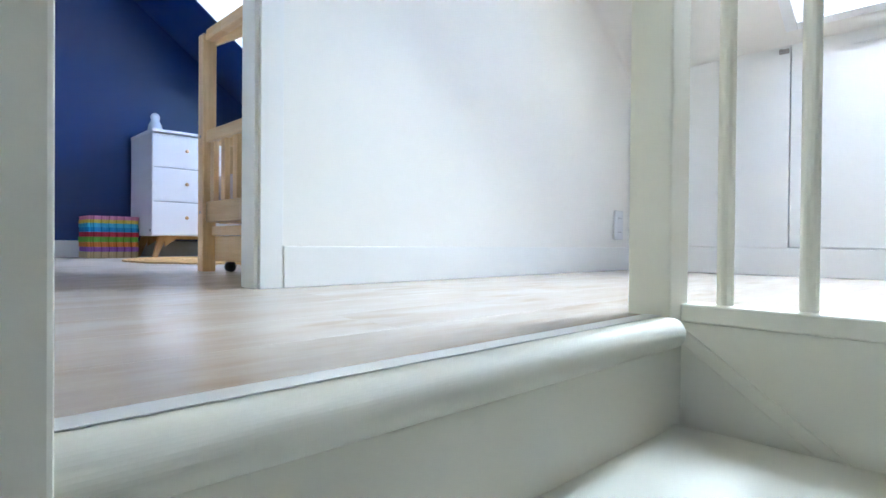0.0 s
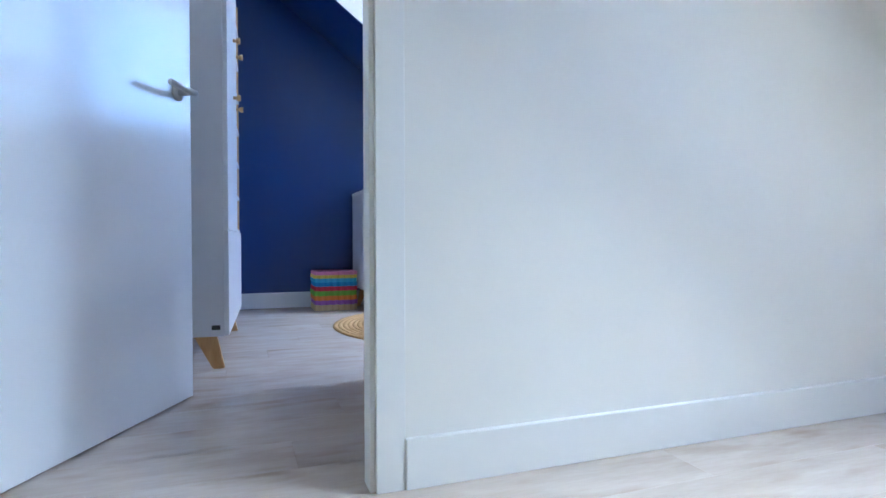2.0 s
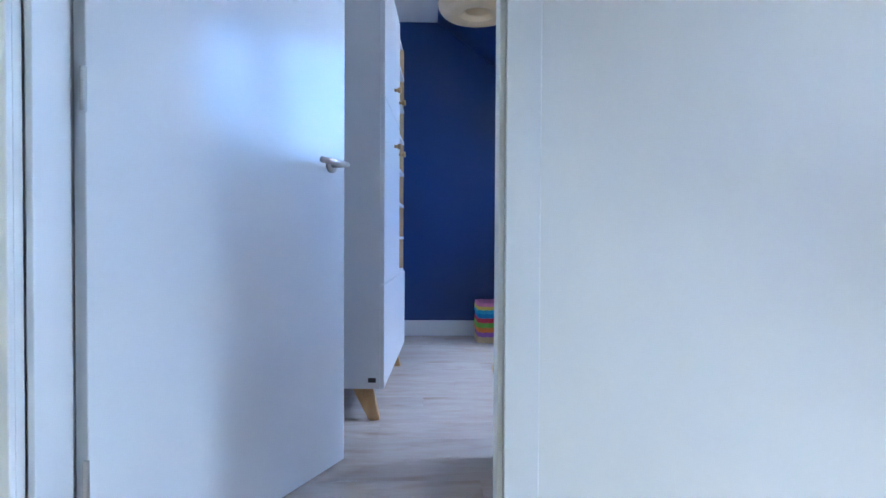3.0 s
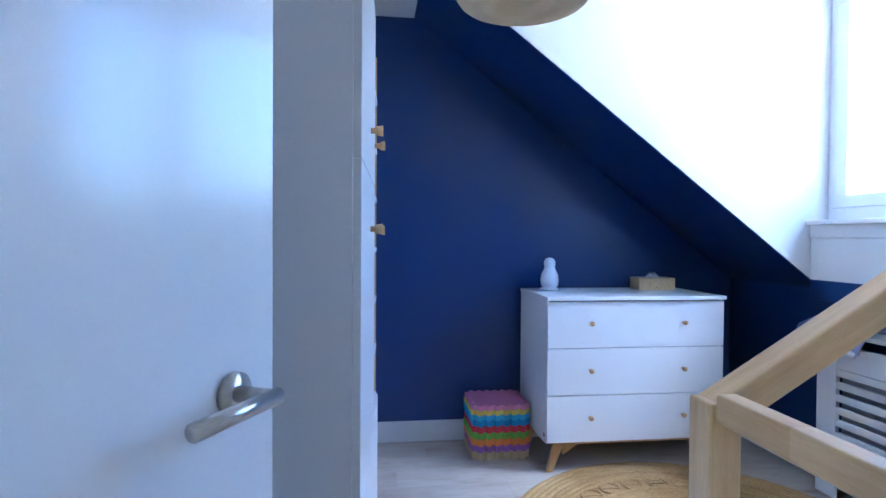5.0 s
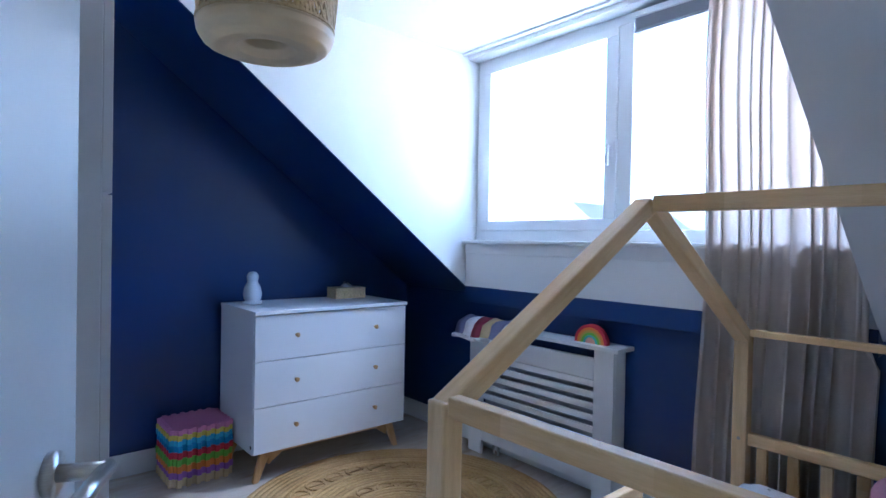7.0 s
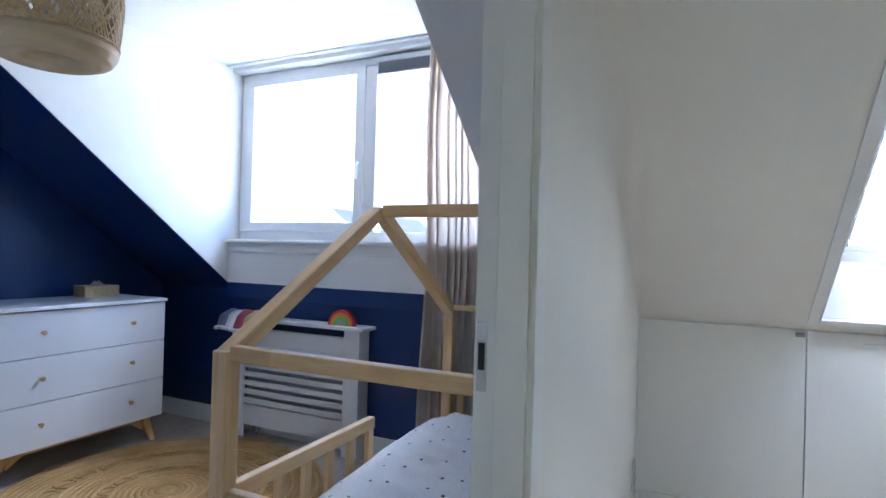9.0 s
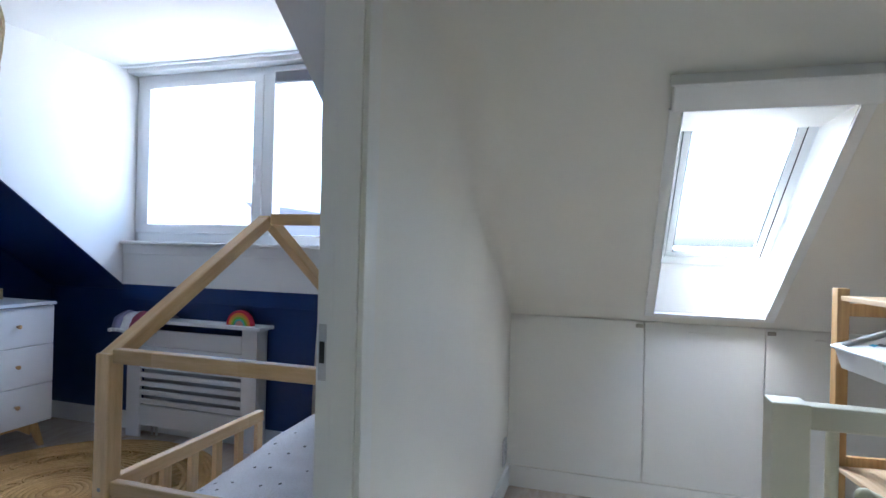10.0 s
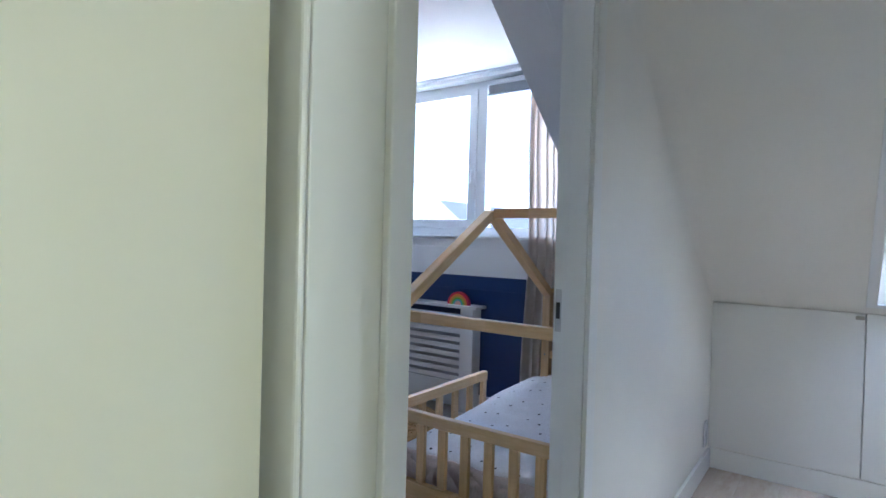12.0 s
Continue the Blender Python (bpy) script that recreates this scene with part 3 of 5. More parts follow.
win_part("window_frame", DY1 - 0.065, DY1 - 0.005, WB + 0.0625, WT - 0.0755, FX, FX + 0.09)
win_part("window_frame", DY0 + 0.005, DY0 + 0.06, WB + 0.0625, WT - 0.0755, FX, FX + 0.09)
win_part("mullion", 1.622, 1.705, WB + 0.0625, WT - 0.0755, FX, FX + 0.09)
# casement
SY0, SY1, SZ0, SZ1 = 1.7055, 2.7045, WB + 0.063, WT - 0.076
sash = empty("casement", (0, 0, 0), "", "")
sash.parent = win
sash.matrix_parent_inverse = win.matrix_basis.inverted()
for d in ((SY0, SY1, SZ0, SZ0 + 0.060), (SY0, SY1, SZ1 - 0.045, SZ1), (SY0, SY0 + 0.070, SZ0 + 0.0605, SZ1 - 0.0455), (SY1 - 0.062, SY1, SZ0 + 0.0605, SZ1 - 0.0455)):
    win_part("sash_bar", *d, FX - 0.012, FX + 0.06, parent=sash)
for nm, d, par in (("pane", (SY0 + 0.06, SY1 - 0.045, SZ0 + 0.05, SZ1 - 0.025), sash), ("pane", (DY0 + 0.05, 1.63, WB + 0.055, WT - 0.07), win)):
    g = win_part(nm, *d, FX + 0.035, FX + 0.041, mat=GLASS, bevel=0, parent=par)
    g.visible_shadow = False
bm = bmesh.new()
add_box(bm, FX - 0.020, FX - 0.0125, 1.722, 1.748, 1.79, 1.87, 0.003)
add_box(bm, FX - 0.050, FX - 0.020, 1.729, 1.741, 1.845, 1.86, 0.003)
add_box(bm, FX - 0.055, FX - 0.042, 1.727, 1.743, 1.745, 1.86, 0.004)
part("handle", bm, UPVC, sash, "white window handle")
# cover strip and curtain rail at the ceiling
box_thing("trim_window_head", (FX - 0.10, FX - 0.0005, DY0 + 0.005, DY1 - 0.005, CZ - 0.03, CZ - 0.0005), TRIM, "white strip at the window head", kind="structure", bevel=0.003)
rail = empty("curtain_rail", (1.82, 1.6, CZ), "white curtain rail on the dormer ceiling", "curtain rail")
box_part("track", (1.825, 1.845, DY0 + 0.02, DY1 - 0.01, CZ - 0.014, CZ - 0.0005), UPVC, rail, bevel=0.002)
# slatted blind, raised
BLIND_SLAT = painted("blind_grey_aluminium", (0.30, 0.31, 0.34), 0.35, 0.05)
bld = empty("venetian_blind", (FX - 0.03, 1.1, 2.46), "raised grey slatted blind at the fixed pane's head", "blind")
box_part("headrail", (FX - 0.045, FX - 0.002, DY0 + 0.08, 1.60, 2.482, 2.512), UPVC, bld, bevel=0.003)
for i in range(9):
    box_part("slat", (FX - 0.043, FX - 0.006, DY0 + 0.085, 1.595, 2.420 + i * 0.0067, 2.4225 + i * 0.0067), BLIND_SLAT, bld, bevel=0)
box_part("bottom_rail", (FX - 0.044, FX - 0.005, DY0 + 0.085, 1.595, 2.402, 2.416), BLIND_SLAT, bld, bevel=0.002)


# curtain
def curtain():
    e = empty("curtain", (1.8, 0.9, CZ - 0.02), "long greige linen curtain hanging in deep folds beside the window", "curtain")
    bm = bmesh.new()
    nu, nz = 260, 26
    grid = []
    for j in range(nz + 1):
        f = j / nz
        z = CZ - 0.016 - f * (CZ - 0.04)
        row = []
        for i in range(nu + 1):
            u = i / nu
            spread = 0.60 + 0.06 * f
            y = 1.155 + 0.012 * math.sin(9 * f) - u * spread + (0.035 * f)
            amp = 0.030 + 0.014 * math.sin(11 * u + 1.0) + 0.010 * f
            ph = 2 * math.pi * 12.5 * (u + 0.025 * math.sin(17 * u + 1.2 * f) + 0.02 * math.sin(6 * u - f))
            x = 1.832 + 0.72 * amp * math.sin(ph) + 0.006 * math.sin(ph * 0.5 + 3 * f)
            if y < DY0 + 0.03:
                y = DY0 + 0.03 if z > 0.95 else y
            row.append(bm.verts.new((x, y + 0.012 * math.cos(ph), z)))
        grid.append(row)
    for j in range(nz):
        for i in range(nu):
            bm.faces.new((grid[j][i], grid[j][i + 1], grid[j + 1][i + 1], grid[j + 1][i]))
    ob = part("cloth", bm, CURTAIN, e, smooth=True)
    s = ob.modifiers.new("thick", "SOLIDIFY")
    s.thickness = 0.004
    bm = bmesh.new()
    add_box(bm, 1.80, 1.86, 0.60, 1.14, CZ - 0.030, CZ - 0.0145, 0.002)
    part("heading", bm, CURTAIN, e)


curtain()

# ---- radiator cover ----
# white radiator, its grey holding the shade behind the cover's slats
RADIATOR = painted("radiator_white_shaded", (0.36, 0.37, 0.40), 0.4, 0.05)
RX0, RX1, RY0, RY1, RH = 1.830, KX - 0.0005, 1.600, 2.640, 0.79
rc = empty("radiator_cover", (1.88, 2.15, 0), "white lacquered slatted radiator cover against the blue wall", "radiator cover")
box_part("top", (RX0 - 0.03, RX1, RY0 - 0.04, RY1 + 0.04, RH, RH + 0.022), CARCASE, rc, bevel=0.003)
for a, b in ((RY0, RY0 + 0.018), (RY1 - 0.018, RY1)):
    box_part("side", (RX0 + 0.019, RX1 - 0.012, a, b, 0.0, RH - 0.0005), CARCASE, rc)
for a, b in ((RY0, RY0 + 0.115), (RY1 - 0.115, RY1)):
    box_part("stile", (RX0, RX0 + 0.0185, a, b, 0.0, RH - 0.0005), CARCASE, rc)
box_part("rail", (RX0, RX0 + 0.0185, RY0 + 0.1155, RY1 - 0.1155, 0.63, 0.742), CARCASE, rc)
for i in range(7):
    z = 0.592 - i * 0.060
    box_part("slat", (RX0 + 0.001, RX0 + 0.0165, RY0 + 0.1155, RY1 - 0.1155, z, z + 0.034), CARCASE, rc, bevel=0.002)
box_part("rail", (RX0, RX0 + 0.0185, RY0 + 0.1155, RY1 - 0.1155, 0.085, 0.222), CARCASE, rc)
rad = empty("radiator", (1.92, 2.17, 0.12), "white panel radiator inside its cover", "radiator")
box_part("panel", (1.875, 1.925, RY0 + 0.10, RY1 - 0.10, 0.14, 0.66), RADIATOR, rad, bevel=0.006)
box_part("bracket", (1.9255, KX - 0.0005, RY0 + 0.3, RY0 + 0.34, 0.2, 0.6), RADIATOR, rad)
for y in (RY1 - 0.16, RY1 - 0.20):
    bm = bmesh.new()
    add_tube(bm, (1.90, y, 0.0), (1.90, y, 0.139), 0.008)
    part("pipe", bm, STEEL, rad)

# ---- rainbow and quilt on the radiator cover ----
rb = empty("toy_rainbow", (1.86, 1.75, RH + 0.022), "small wooden rainbow toy in stacked coloured arches", "toy")
for key, ro, ri in (("red", 0.098, 0.083), ("orange", 0.0825, 0.069), ("mustard", 0.0685, 0.056), ("green", 0.0555, 0.043), ("teal", 0.0425, 0.030), ("peach", 0.0295, 0.001)):
    bm = bmesh.new()
    k = 18
    prof = [(1.75 + ro * math.cos(math.pi * i / k), RH + 0.022 + ro * math.sin(math.pi * i / k)) for i in range(k + 1)]
    prof += [(1.75 + ri * math.cos(math.pi * i / k), RH + 0.022 + ri * math.sin(math.pi * i / k)) for i in range(k, -1, -1)]
    add_prism(bm, prof, "x", 1.845, 1.875)
    part("arch", bm, FOAM[key], rb)


def quilt():
    e = empty("quilt", (1.85, 2.48, RH + 0.022), "folded patchwork quilt with a white border draped over the radiator cover", "quilt")
    tones = ["lilac", "mustard", "wine", "cream"]
    n = 5
    for i in range(n):
        bm = bmesh.new()
        y0, y1 = 2.69 - i * 0.075, 2.69 - (i + 1) * 0.075
        cols = []
        for k in range(13):
            f = k / 12
            if f < 0.5:
                x, z = 1.945 - f * 2 * 0.175, RH + 0.036 + 0.030 * math.sin(f * 2 * math.pi)
            else:
                x, z = 1.768 - (f - 0.5) * 0.07, RH + 0.034 - (f - 0.5) * 2 * 0.085
            cols.append((x, z))
        a = [bm.verts.new((x, y0, z + 0.006 * math.sin(i * 2.1 + k))) for k, (x, z) in enumerate(cols)]
        b = [bm.verts.new((x, y1, z + 0.006 * math.sin((i + 1) * 2.1 + k))) for k, (x, z) in enumerate(cols)]
        for k in range(12):
            bm.faces.new((a[k], a[k + 1], b[k + 1], b[k]))
        ob = part("patch", bm, FOAM[tones[i % 4]] if i != 1 else SHEET, e, smooth=True)
        ob.modifiers.new("thick", "SOLIDIFY").thickness = 0.012
    bm = bmesh.new()
    pts = [Vector((1.733, 2.70 - i * 0.0375, RH - 0.054 + 0.006 * math.sin(i))) for i in range(11)]
    for p, q in zip(pts, pts[1:]):
        add_tube(bm, p, q, 0.013, seg=10)
    part("border", bm, SHEET, e, "white quilt border", True)


quilt()

# ---- dresser ----
DX0, DX1, DYF, DYB, DZ0, DZ1 = 0.533, 1.522, 2.925, 3.445, 0.165, 0.937


def knob(parent, place, way, r=0.013, length=0.026, material=None):
    bm = bmesh.new()
    p, w = Vector(place), Vector(way)
    add_tube(bm, p, p + w * length * 0.55, r * 0.55, r * 0.5)
    add_tube(bm, p + w * length * 0.5, p + w * length, r * 0.8, r)
    return part("knob", bm, material or OAK_LEG, parent, "small wooden knob", True)


dr = empty("dresser", (1.03, 3.18, 0), "white three-drawer dresser on splayed oak legs against the blue wall", "dresser")
box_part("top", (DX0 - 0.004, DX1 + 0.004, DYF - 0.014, DYB, DZ1 - 0.020, DZ1), CARCASE, dr, bevel=0.002)
for a, b in ((DX0, DX0 + 0.018), (DX1 - 0.018, DX1)):
    box_part("side", (a, b, DYF + 0.0195, DYB, DZ0, DZ1 - 0.0205), CARCASE, dr, bevel=0.002)
box_part("bottom", (DX0 + 0.0185, DX1 - 0.0185, DYF + 0.02, DYB, DZ0, DZ0 + 0.018), CARCASE, dr, bevel=0.001)
box_part("back", (DX0 + 0.0185, DX1 - 0.0185, DYB - 0.008, DYB - 0.001, DZ0 + 0.0185, DZ1 - 0.021), CARCASE, dr, bevel=0)
# added dark sheet: the shade between the drawers, put in as colour
box_part("gap_shade", (DX0 + 0.0185, DX1 - 0.0185, DYF + 0.0188, DYF + 0.0198, DZ0 + 0.0185, DZ1 - 0.0215), GAPSHADE_SOIL, dr, "dark sheet painting the shade in the gaps between drawer fronts", bevel=0)
hh = (DZ1 - 0.024 - DZ0 - 0.004) / 3
for i in range(3):
    z0 = DZ0 + 0.004 + i * hh
    d = box_part("drawer", (DX0 + 0.002, DX1 - 0.002, DYF, DYF + 0.0185, z0 + 0.0015, z0 + hh - 0.003), CARCASE, dr, bevel=0.0015)
    for x in (DX0 + 0.235, DX1 - 0.235):
        knob(d, (x, DYF + 0.001, z0 + hh * 0.53), (0, -1, 0))
bm = bmesh.new()
add_box(bm, DX0 - 0.0012, DX0 + 0.0005, DYF + 0.028, DYF + 0.046, DZ0 + 0.030, DZ0 + 0.048, 0)
part("badge", bm, BLACK, dr, "tiny black badge")


def splayed_legs(parent, x0, x1, y0, y1, z1, inset=0.05, splay=0.045, out=0.02):
    for sx, xx in ((1, x0), (-1, x1)):
        for sy, yy in ((1, y0), (-1, y1)):
            bm = bmesh.new()
            top = [(xx + sx * inset, yy + sy * 0.012), (xx + sx * (inset + 0.058), yy + sy * 0.012), (xx + sx * (inset + 0.058), yy + sy * 0.040), (xx + sx * inset, yy + sy * 0.040)]
            bot = [(xx + sx * (inset - splay), yy + sy * 0.008), (xx + sx * (inset - splay + 0.034), yy + sy * 0.008), (xx + sx * (inset - splay + 0.034), yy + sy * 0.034), (xx + sx * (inset - splay), yy + sy * 0.034)]
            t = [bm.verts.new((p, q, z1 - 0.0005)) for p, q in top]
            b = [bm.verts.new((p, q, 0.0005)) for p, q in bot]
            bm.faces.new(t)
            bm.faces.new(b)
            for i in range(4):
                bm.faces.new((t[i], t[(i + 1) % 4], b[(i + 1) % 4], b[i]))
            bmesh.ops.recalc_face_normals(bm, faces=bm.faces)
            bmesh.ops.bevel(bm, geom=list(bm.edges), offset=0.004, segments=2, affect="EDGES")
            part("leg", bm, OAK_LEG, parent, "splayed oak leg")
    for sy, yy in ((1, y0), (-1, y1)):
        bm = bmesh.new()
        # apron with curved ends
        k = 10
        low = []
        for i in range(k + 1):
            f = i / k
            x = x0 + inset + 0.045 + f * (x1 - x0 - 2 * inset - 0.09)
            edge = min(f, 1 - f)
            low.append((x, z1 - 0.022 - 0.055 * max(0, 1 - edge / 0.12) ** 2))
        prof = low + [(low[-1][0], z1 - 0.0006), (low[0][0], z1 - 0.0006)]
        add_prism(bm, prof, "y", yy + sy * 0.016, yy + sy * 0.036)
        part("apron", bm, OAK_LEG, parent, "oak leg frame rail")


splayed_legs(dr, DX0 + 0.01, DX1 - 0.01, DYF + 0.03, DYB - 0.03, DZ0)

# figure lamp and tissue box
bm = bmesh.new()
add_lathe(bm, [(0.0, 0.0), (0.058, 0.0), (0.058, 0.012), (0.040, 0.016), (0.050, 0.030), (0.054, 0.060), (0.048, 0.095), (0.034, 0.122), (0.030, 0.134), (0.034, 0.152), (0.034, 0.168), (0.022, 0.186), (0.0, 0.192)], 32, Matrix.Translation((0.665, 3.30, DZ1)))
thing("night_light", bm, PLASTIC, "white penguin-shaped night light standing on the dresser", "night light", smooth=True)
tb = empty("tissue_box", (1.32, 3.33, DZ1), "bamboo tissue box with a tissue sticking out, on the dresser", "tissue box")
bm = bmesh.new()
add_box(bm, 1.205, 1.435, 3.265, 3.385, DZ1, DZ1 + 0.072, 0.004)
part("box", bm, RATTAN, tb)
bm = bmesh.new()
for i in range(5):
    a = i * 1.26
    p = [bm.verts.new((1.32 + 0.05 * math.cos(a), 3.325 + 0.025 * math.sin(a), DZ1 + 0.073)), bm.verts.new((1.32 + 0.05 * math.cos(a + 1.3), 3.325 + 0.025 * math.sin(a + 1.3), DZ1 + 0.073)),
         bm.verts.new((1.318 + 0.012 * math.cos(a), 3.325, DZ1 + 0.104 + 0.006 * math.sin(3 * a)))]
    bm.faces.new(p)
part("tissue", bm, SHEET, tb, "white tissue")

# ---- foam mats ----
def foam_mats():
    e = empty("play_mat_stack", (0.35, 3.33, 0), "stack of rainbow coloured interlocking foam mats beside the dresser", "play mats")
    order = [("cream", 0.046), ("purple", 0.034), ("orange", 0.036), ("green", 0.038), ("red", 0.034), ("blue", 0.034), ("sky", 0.030), ("yellow", 0.026), ("pink", 0.027)]
    size, teeth, z = 0.29, 6, 0.0005
    for i, (key, h) in enumerate(order):
        bm = bmesh.new()
        pts = []
        pitch = size / teeth
        cx, cy = 0.352 + 0.003 * math.sin(i * 1.7), 3.315 + 0.003 * math.cos(i * 2.3)
        for s in range(4):
            ang = s * math.pi / 2
            for k in range(teeth):
                x0 = -size / 2 + k * pitch
                for dx, dy in ((0.0, 0), (pitch * 0.30, 0), (pitch * 0.22, 0.012), (pitch * 0.30, 0.021), (pitch * 0.70, 0.021), (pitch * 0.78, 0.012), (pitch * 0.70, 0)):
                    p = Vector((x0 + dx, -size / 2 - dy))
                    pts.append((cx + p.x * math.cos(ang) - p.y * math.sin(ang), cy + p.x * math.sin(ang) + p.y * math.cos(ang)))
        add_prism(bm, pts, "z", z, z + h - 0.0012)
        z += h
        part("mat", bm, FOAM[key], e, key + " foam mat")


foam_mats()

# ---- jute rug ----
def rug():
    cx, cy, R = 1.00, 2.22, 0.80
    e = empty("jute_rug", (cx, cy, 0), "round braided jute rug with an openwork pattern on the floor", "rug")
    def ring(r0, r1, z0, z1, material, lab="", wav=0):
        bm = bmesh.new()
        seg = 120
        prof = [(r0, z0), (r0, z1 * 0.8), ((r0 + r1) / 2, z1), (r1, z1 * 0.8), (r1, z0)]
        rings = []
        for r, z in prof:
            rings.append([bm.verts.new((cx + (r + 0.0015 * math.sin(i * wav)) * math.cos(2 * math.pi * i / seg), cy + (r + 0.0015 * math.sin(i * wav)) * math.sin(2 * math.pi * i / seg), z + 0.0012 * ((i + int(r * 100)) % 2))) for i in range(seg)])
        for a, b in zip(rings, rings[1:]):
            for i in range(seg):
                bm.faces.new((a[i], a[(i + 1) % seg], b[(i + 1) % seg], b[i]))
        part("braid", bm, material, e, lab, True)
    r = 0.06
    k = 0
    while r < R:
        w = 0.030
        openwork = 0.24 < r < 0.33 or 0.50 < r < 0.60
        if not openwork:
            ring(r, r + w - 0.0015, 0.0008, 0.011, JUTE if k % 5 else JUTE_DARK, wav=1.7 + k)
        r += w
        k += 1
    ring(0.0, 0.0585, 0.0008, 0.011, JUTE)
    # looped openwork bands
    for r0, count, rad in ((0.285, 15, 0.048), (0.555, 26, 0.052)):
        for i in range(count):
            a = 2 * math.pi * i / count
            px, py = cx + r0 * math.cos(a), cy + r0 * math.sin(a)
            bm = bmesh.new()
            seg = 16
            pts = [Vector((px + rad * math.cos(2 * math.pi * j / seg), py + rad * 1.1 * math.sin(2 * math.pi * j / seg), 0.006)) for j in range(seg)]
            for j in range(seg):
                add_tube(bm, pts[j], pts[(j + 1) % seg], 0.0055, seg=6)
            add_tube(bm, (px - rad, py, 0.006), (px + rad, py, 0.006), 0.005, seg=6)
            part("loop", bm, JUTE if i % 2 else JUTE_DARK, e)
    bm = bmesh.new()
    bmesh.ops.create_circle(bm, cap_ends=True, segments=90, radius=R - 0.01, matrix=Matrix.Translation((cx, cy, 0.0030)))
    part("backing", bm, JUTE_DARK, e)


rug()

# ---- pendant lamp ----
def pendant():
    lx, ly, lz = 0.028, 1.61, 1.860
    e = empty("pendant_lamp", (lx, ly, CZ), "woven bamboo pendant lamp hanging from the ceiling", "lamp")
    m = Matrix.Translation((lx, ly, lz))
    bm = bmesh.new()
    prof = [(0.044, 0.085), (0.048, 0.055), (0.060, 0.026), (0.082, 0.006), (0.108, 0.000), (0.138, 0.000), (0.168, 0.012), (0.184, 0.036), (0.188, 0.058), (0.187, 0.062)]
    fine = []
    for (r0, z0), (r1, z1) in zip(prof, prof[1:]):
        for s in range(6):
            f = s / 6
            fine.append((r0 + (r1 - r0) * f + (0.0016 if s % 2 else 0), z0 + (z1 - z0) * f - (0.0014 if s % 2 else 0)))
    fine.append(prof[-1])
    add_lathe(bm, fine, 56, m)
    base = part("base", bm, BAMBOO, e, "wound bamboo lower rim", True)
    base.modifiers.new("thick", "SOLIDIFY").thickness = 0.006
    # woven shade of crossing strips
    bm = bmesh.new()
    def shade_r(z):
        f = (z - 0.066) / 0.26
        return 0.185 + 0.010 * math.sin(f * math.pi * 0.8) - 0.10 * max(0, f - 0.62) ** 1.3
    rnd = random.Random(4)
    for i in range(240):
        a0 = rnd.uniform(0, 2 * math.pi)
        tw = rnd.choice((-1, 1)) * rnd.uniform(0.35, 0.9)
        z0, z1 = 0.066, 0.30
        prev = None
        off = rnd.uniform(-0.002, 0.002)
        w = 0.004
        for s in range(9):
            f = s / 8
            z = z0 + (z1 - z0) * f
            r = shade_r(z) + off
            a = a0 + tw * f
            c = Vector((lx + r * math.cos(a), ly + r * math.sin(a), lz + z))
            da = w / r
            p = (bm.verts.new((lx + r * math.cos(a - da), ly + r * math.sin(a - da), lz + z)), bm.verts.new((lx + r * math.cos(a + da), ly + r * math.sin(a + da), lz + z)))
            if prev:
                bm.faces.new((prev[0], prev[1], p[1], p[0]))
            prev = p
    sh = part("shade", bm, RATTAN, e, "open woven bamboo shade")
    sh.modifiers.new("thick", "SOLIDIFY").thickness = 0.0025
    for z in (0.067, 0.302):
        bm = bmesh.new()
        r = shade_r(z)
        seg = 48
        for j in range(seg):
            a, b = 2 * math.pi * j / seg, 2 * math.pi * (j + 1) / seg
            add_tube(bm, (lx + r * math.cos(a), ly + r * math.sin(a), lz + z), (lx + r * math.cos(b), ly + r * math.sin(b), lz + z), 0.006, seg=6)
        part("hoop", bm, RATTAN, e)
    bm = bmesh.new()
    add_tube(bm, (lx, ly, lz + 0.302), (lx, ly, CZ - 0.03), 0.003, seg=8)
    part("cord", bm, SHEET, e)
    bm = bmesh.new()
    add_lathe(bm, [(0.0, 0.0), (0.05, 0.0), (0.05, -0.02), (0.01, -0.03), (0.0, -0.03)], 24, Matrix.Translation((lx, ly, CZ - 0.0005)))
    part("ceiling_rose", bm, UPVC, e, smooth=True)
    bm = bmesh.new()
    add_tube(bm, (lx, ly, lz + 0.30), (lx, ly, lz + 0.20), 0.02)
    bulb = part("lamp_holder", bm, UPVC, e)
    bm = bmesh.new()
    bmesh.ops.create_uvsphere(bm, u_segments=20, v_segments=12, radius=0.03, matrix=Matrix.Translation((lx, ly, lz + 0.17)))
    part("bulb", bm, PLASTIC, e, smooth=True)
    for k in range(3):
        a = k * 2.094
        bm = bmesh.new()
        add_tube(bm, (lx, ly, lz + 0.30), (lx + shade_r(0.3) * math.cos(a), ly + shade_r(0.3) * math.sin(a), lz + 0.30), 0.003, seg=6)
        part("spoke", bm, STEEL, e)


pendant()

# ---- wardrobe ----
WX0, WX1, WY0, WY1, WZ0, WZ1 = WEST + 0.014, -0.411, 1.36, 2.44, 0.142, 1.985
wd = empty("wardrobe", (-0.67, 1.9, 0), "tall white wardrobe with wooden knobs on oak legs", "wardrobe")
for a, b in ((WY0, WY0 + 0.018), (WY1 - 0.018, WY1)):
    box_part("side", (WX0, WX1 - 0.0005, a, b, WZ0, WZ1 - 0.0205), CARCASE, wd, bevel=0.002)
box_part("top", (WX0, WX1, WY0, WY1, WZ1 - 0.02, WZ1), CARCASE, wd, bevel=0.002)
box_part("bottom", (WX0, WX1 - 0.0205, WY0 + 0.0185, WY1 - 0.0185, WZ0, WZ0 + 0.018), CARCASE, wd, bevel=0.001)
NICHE = 2.062
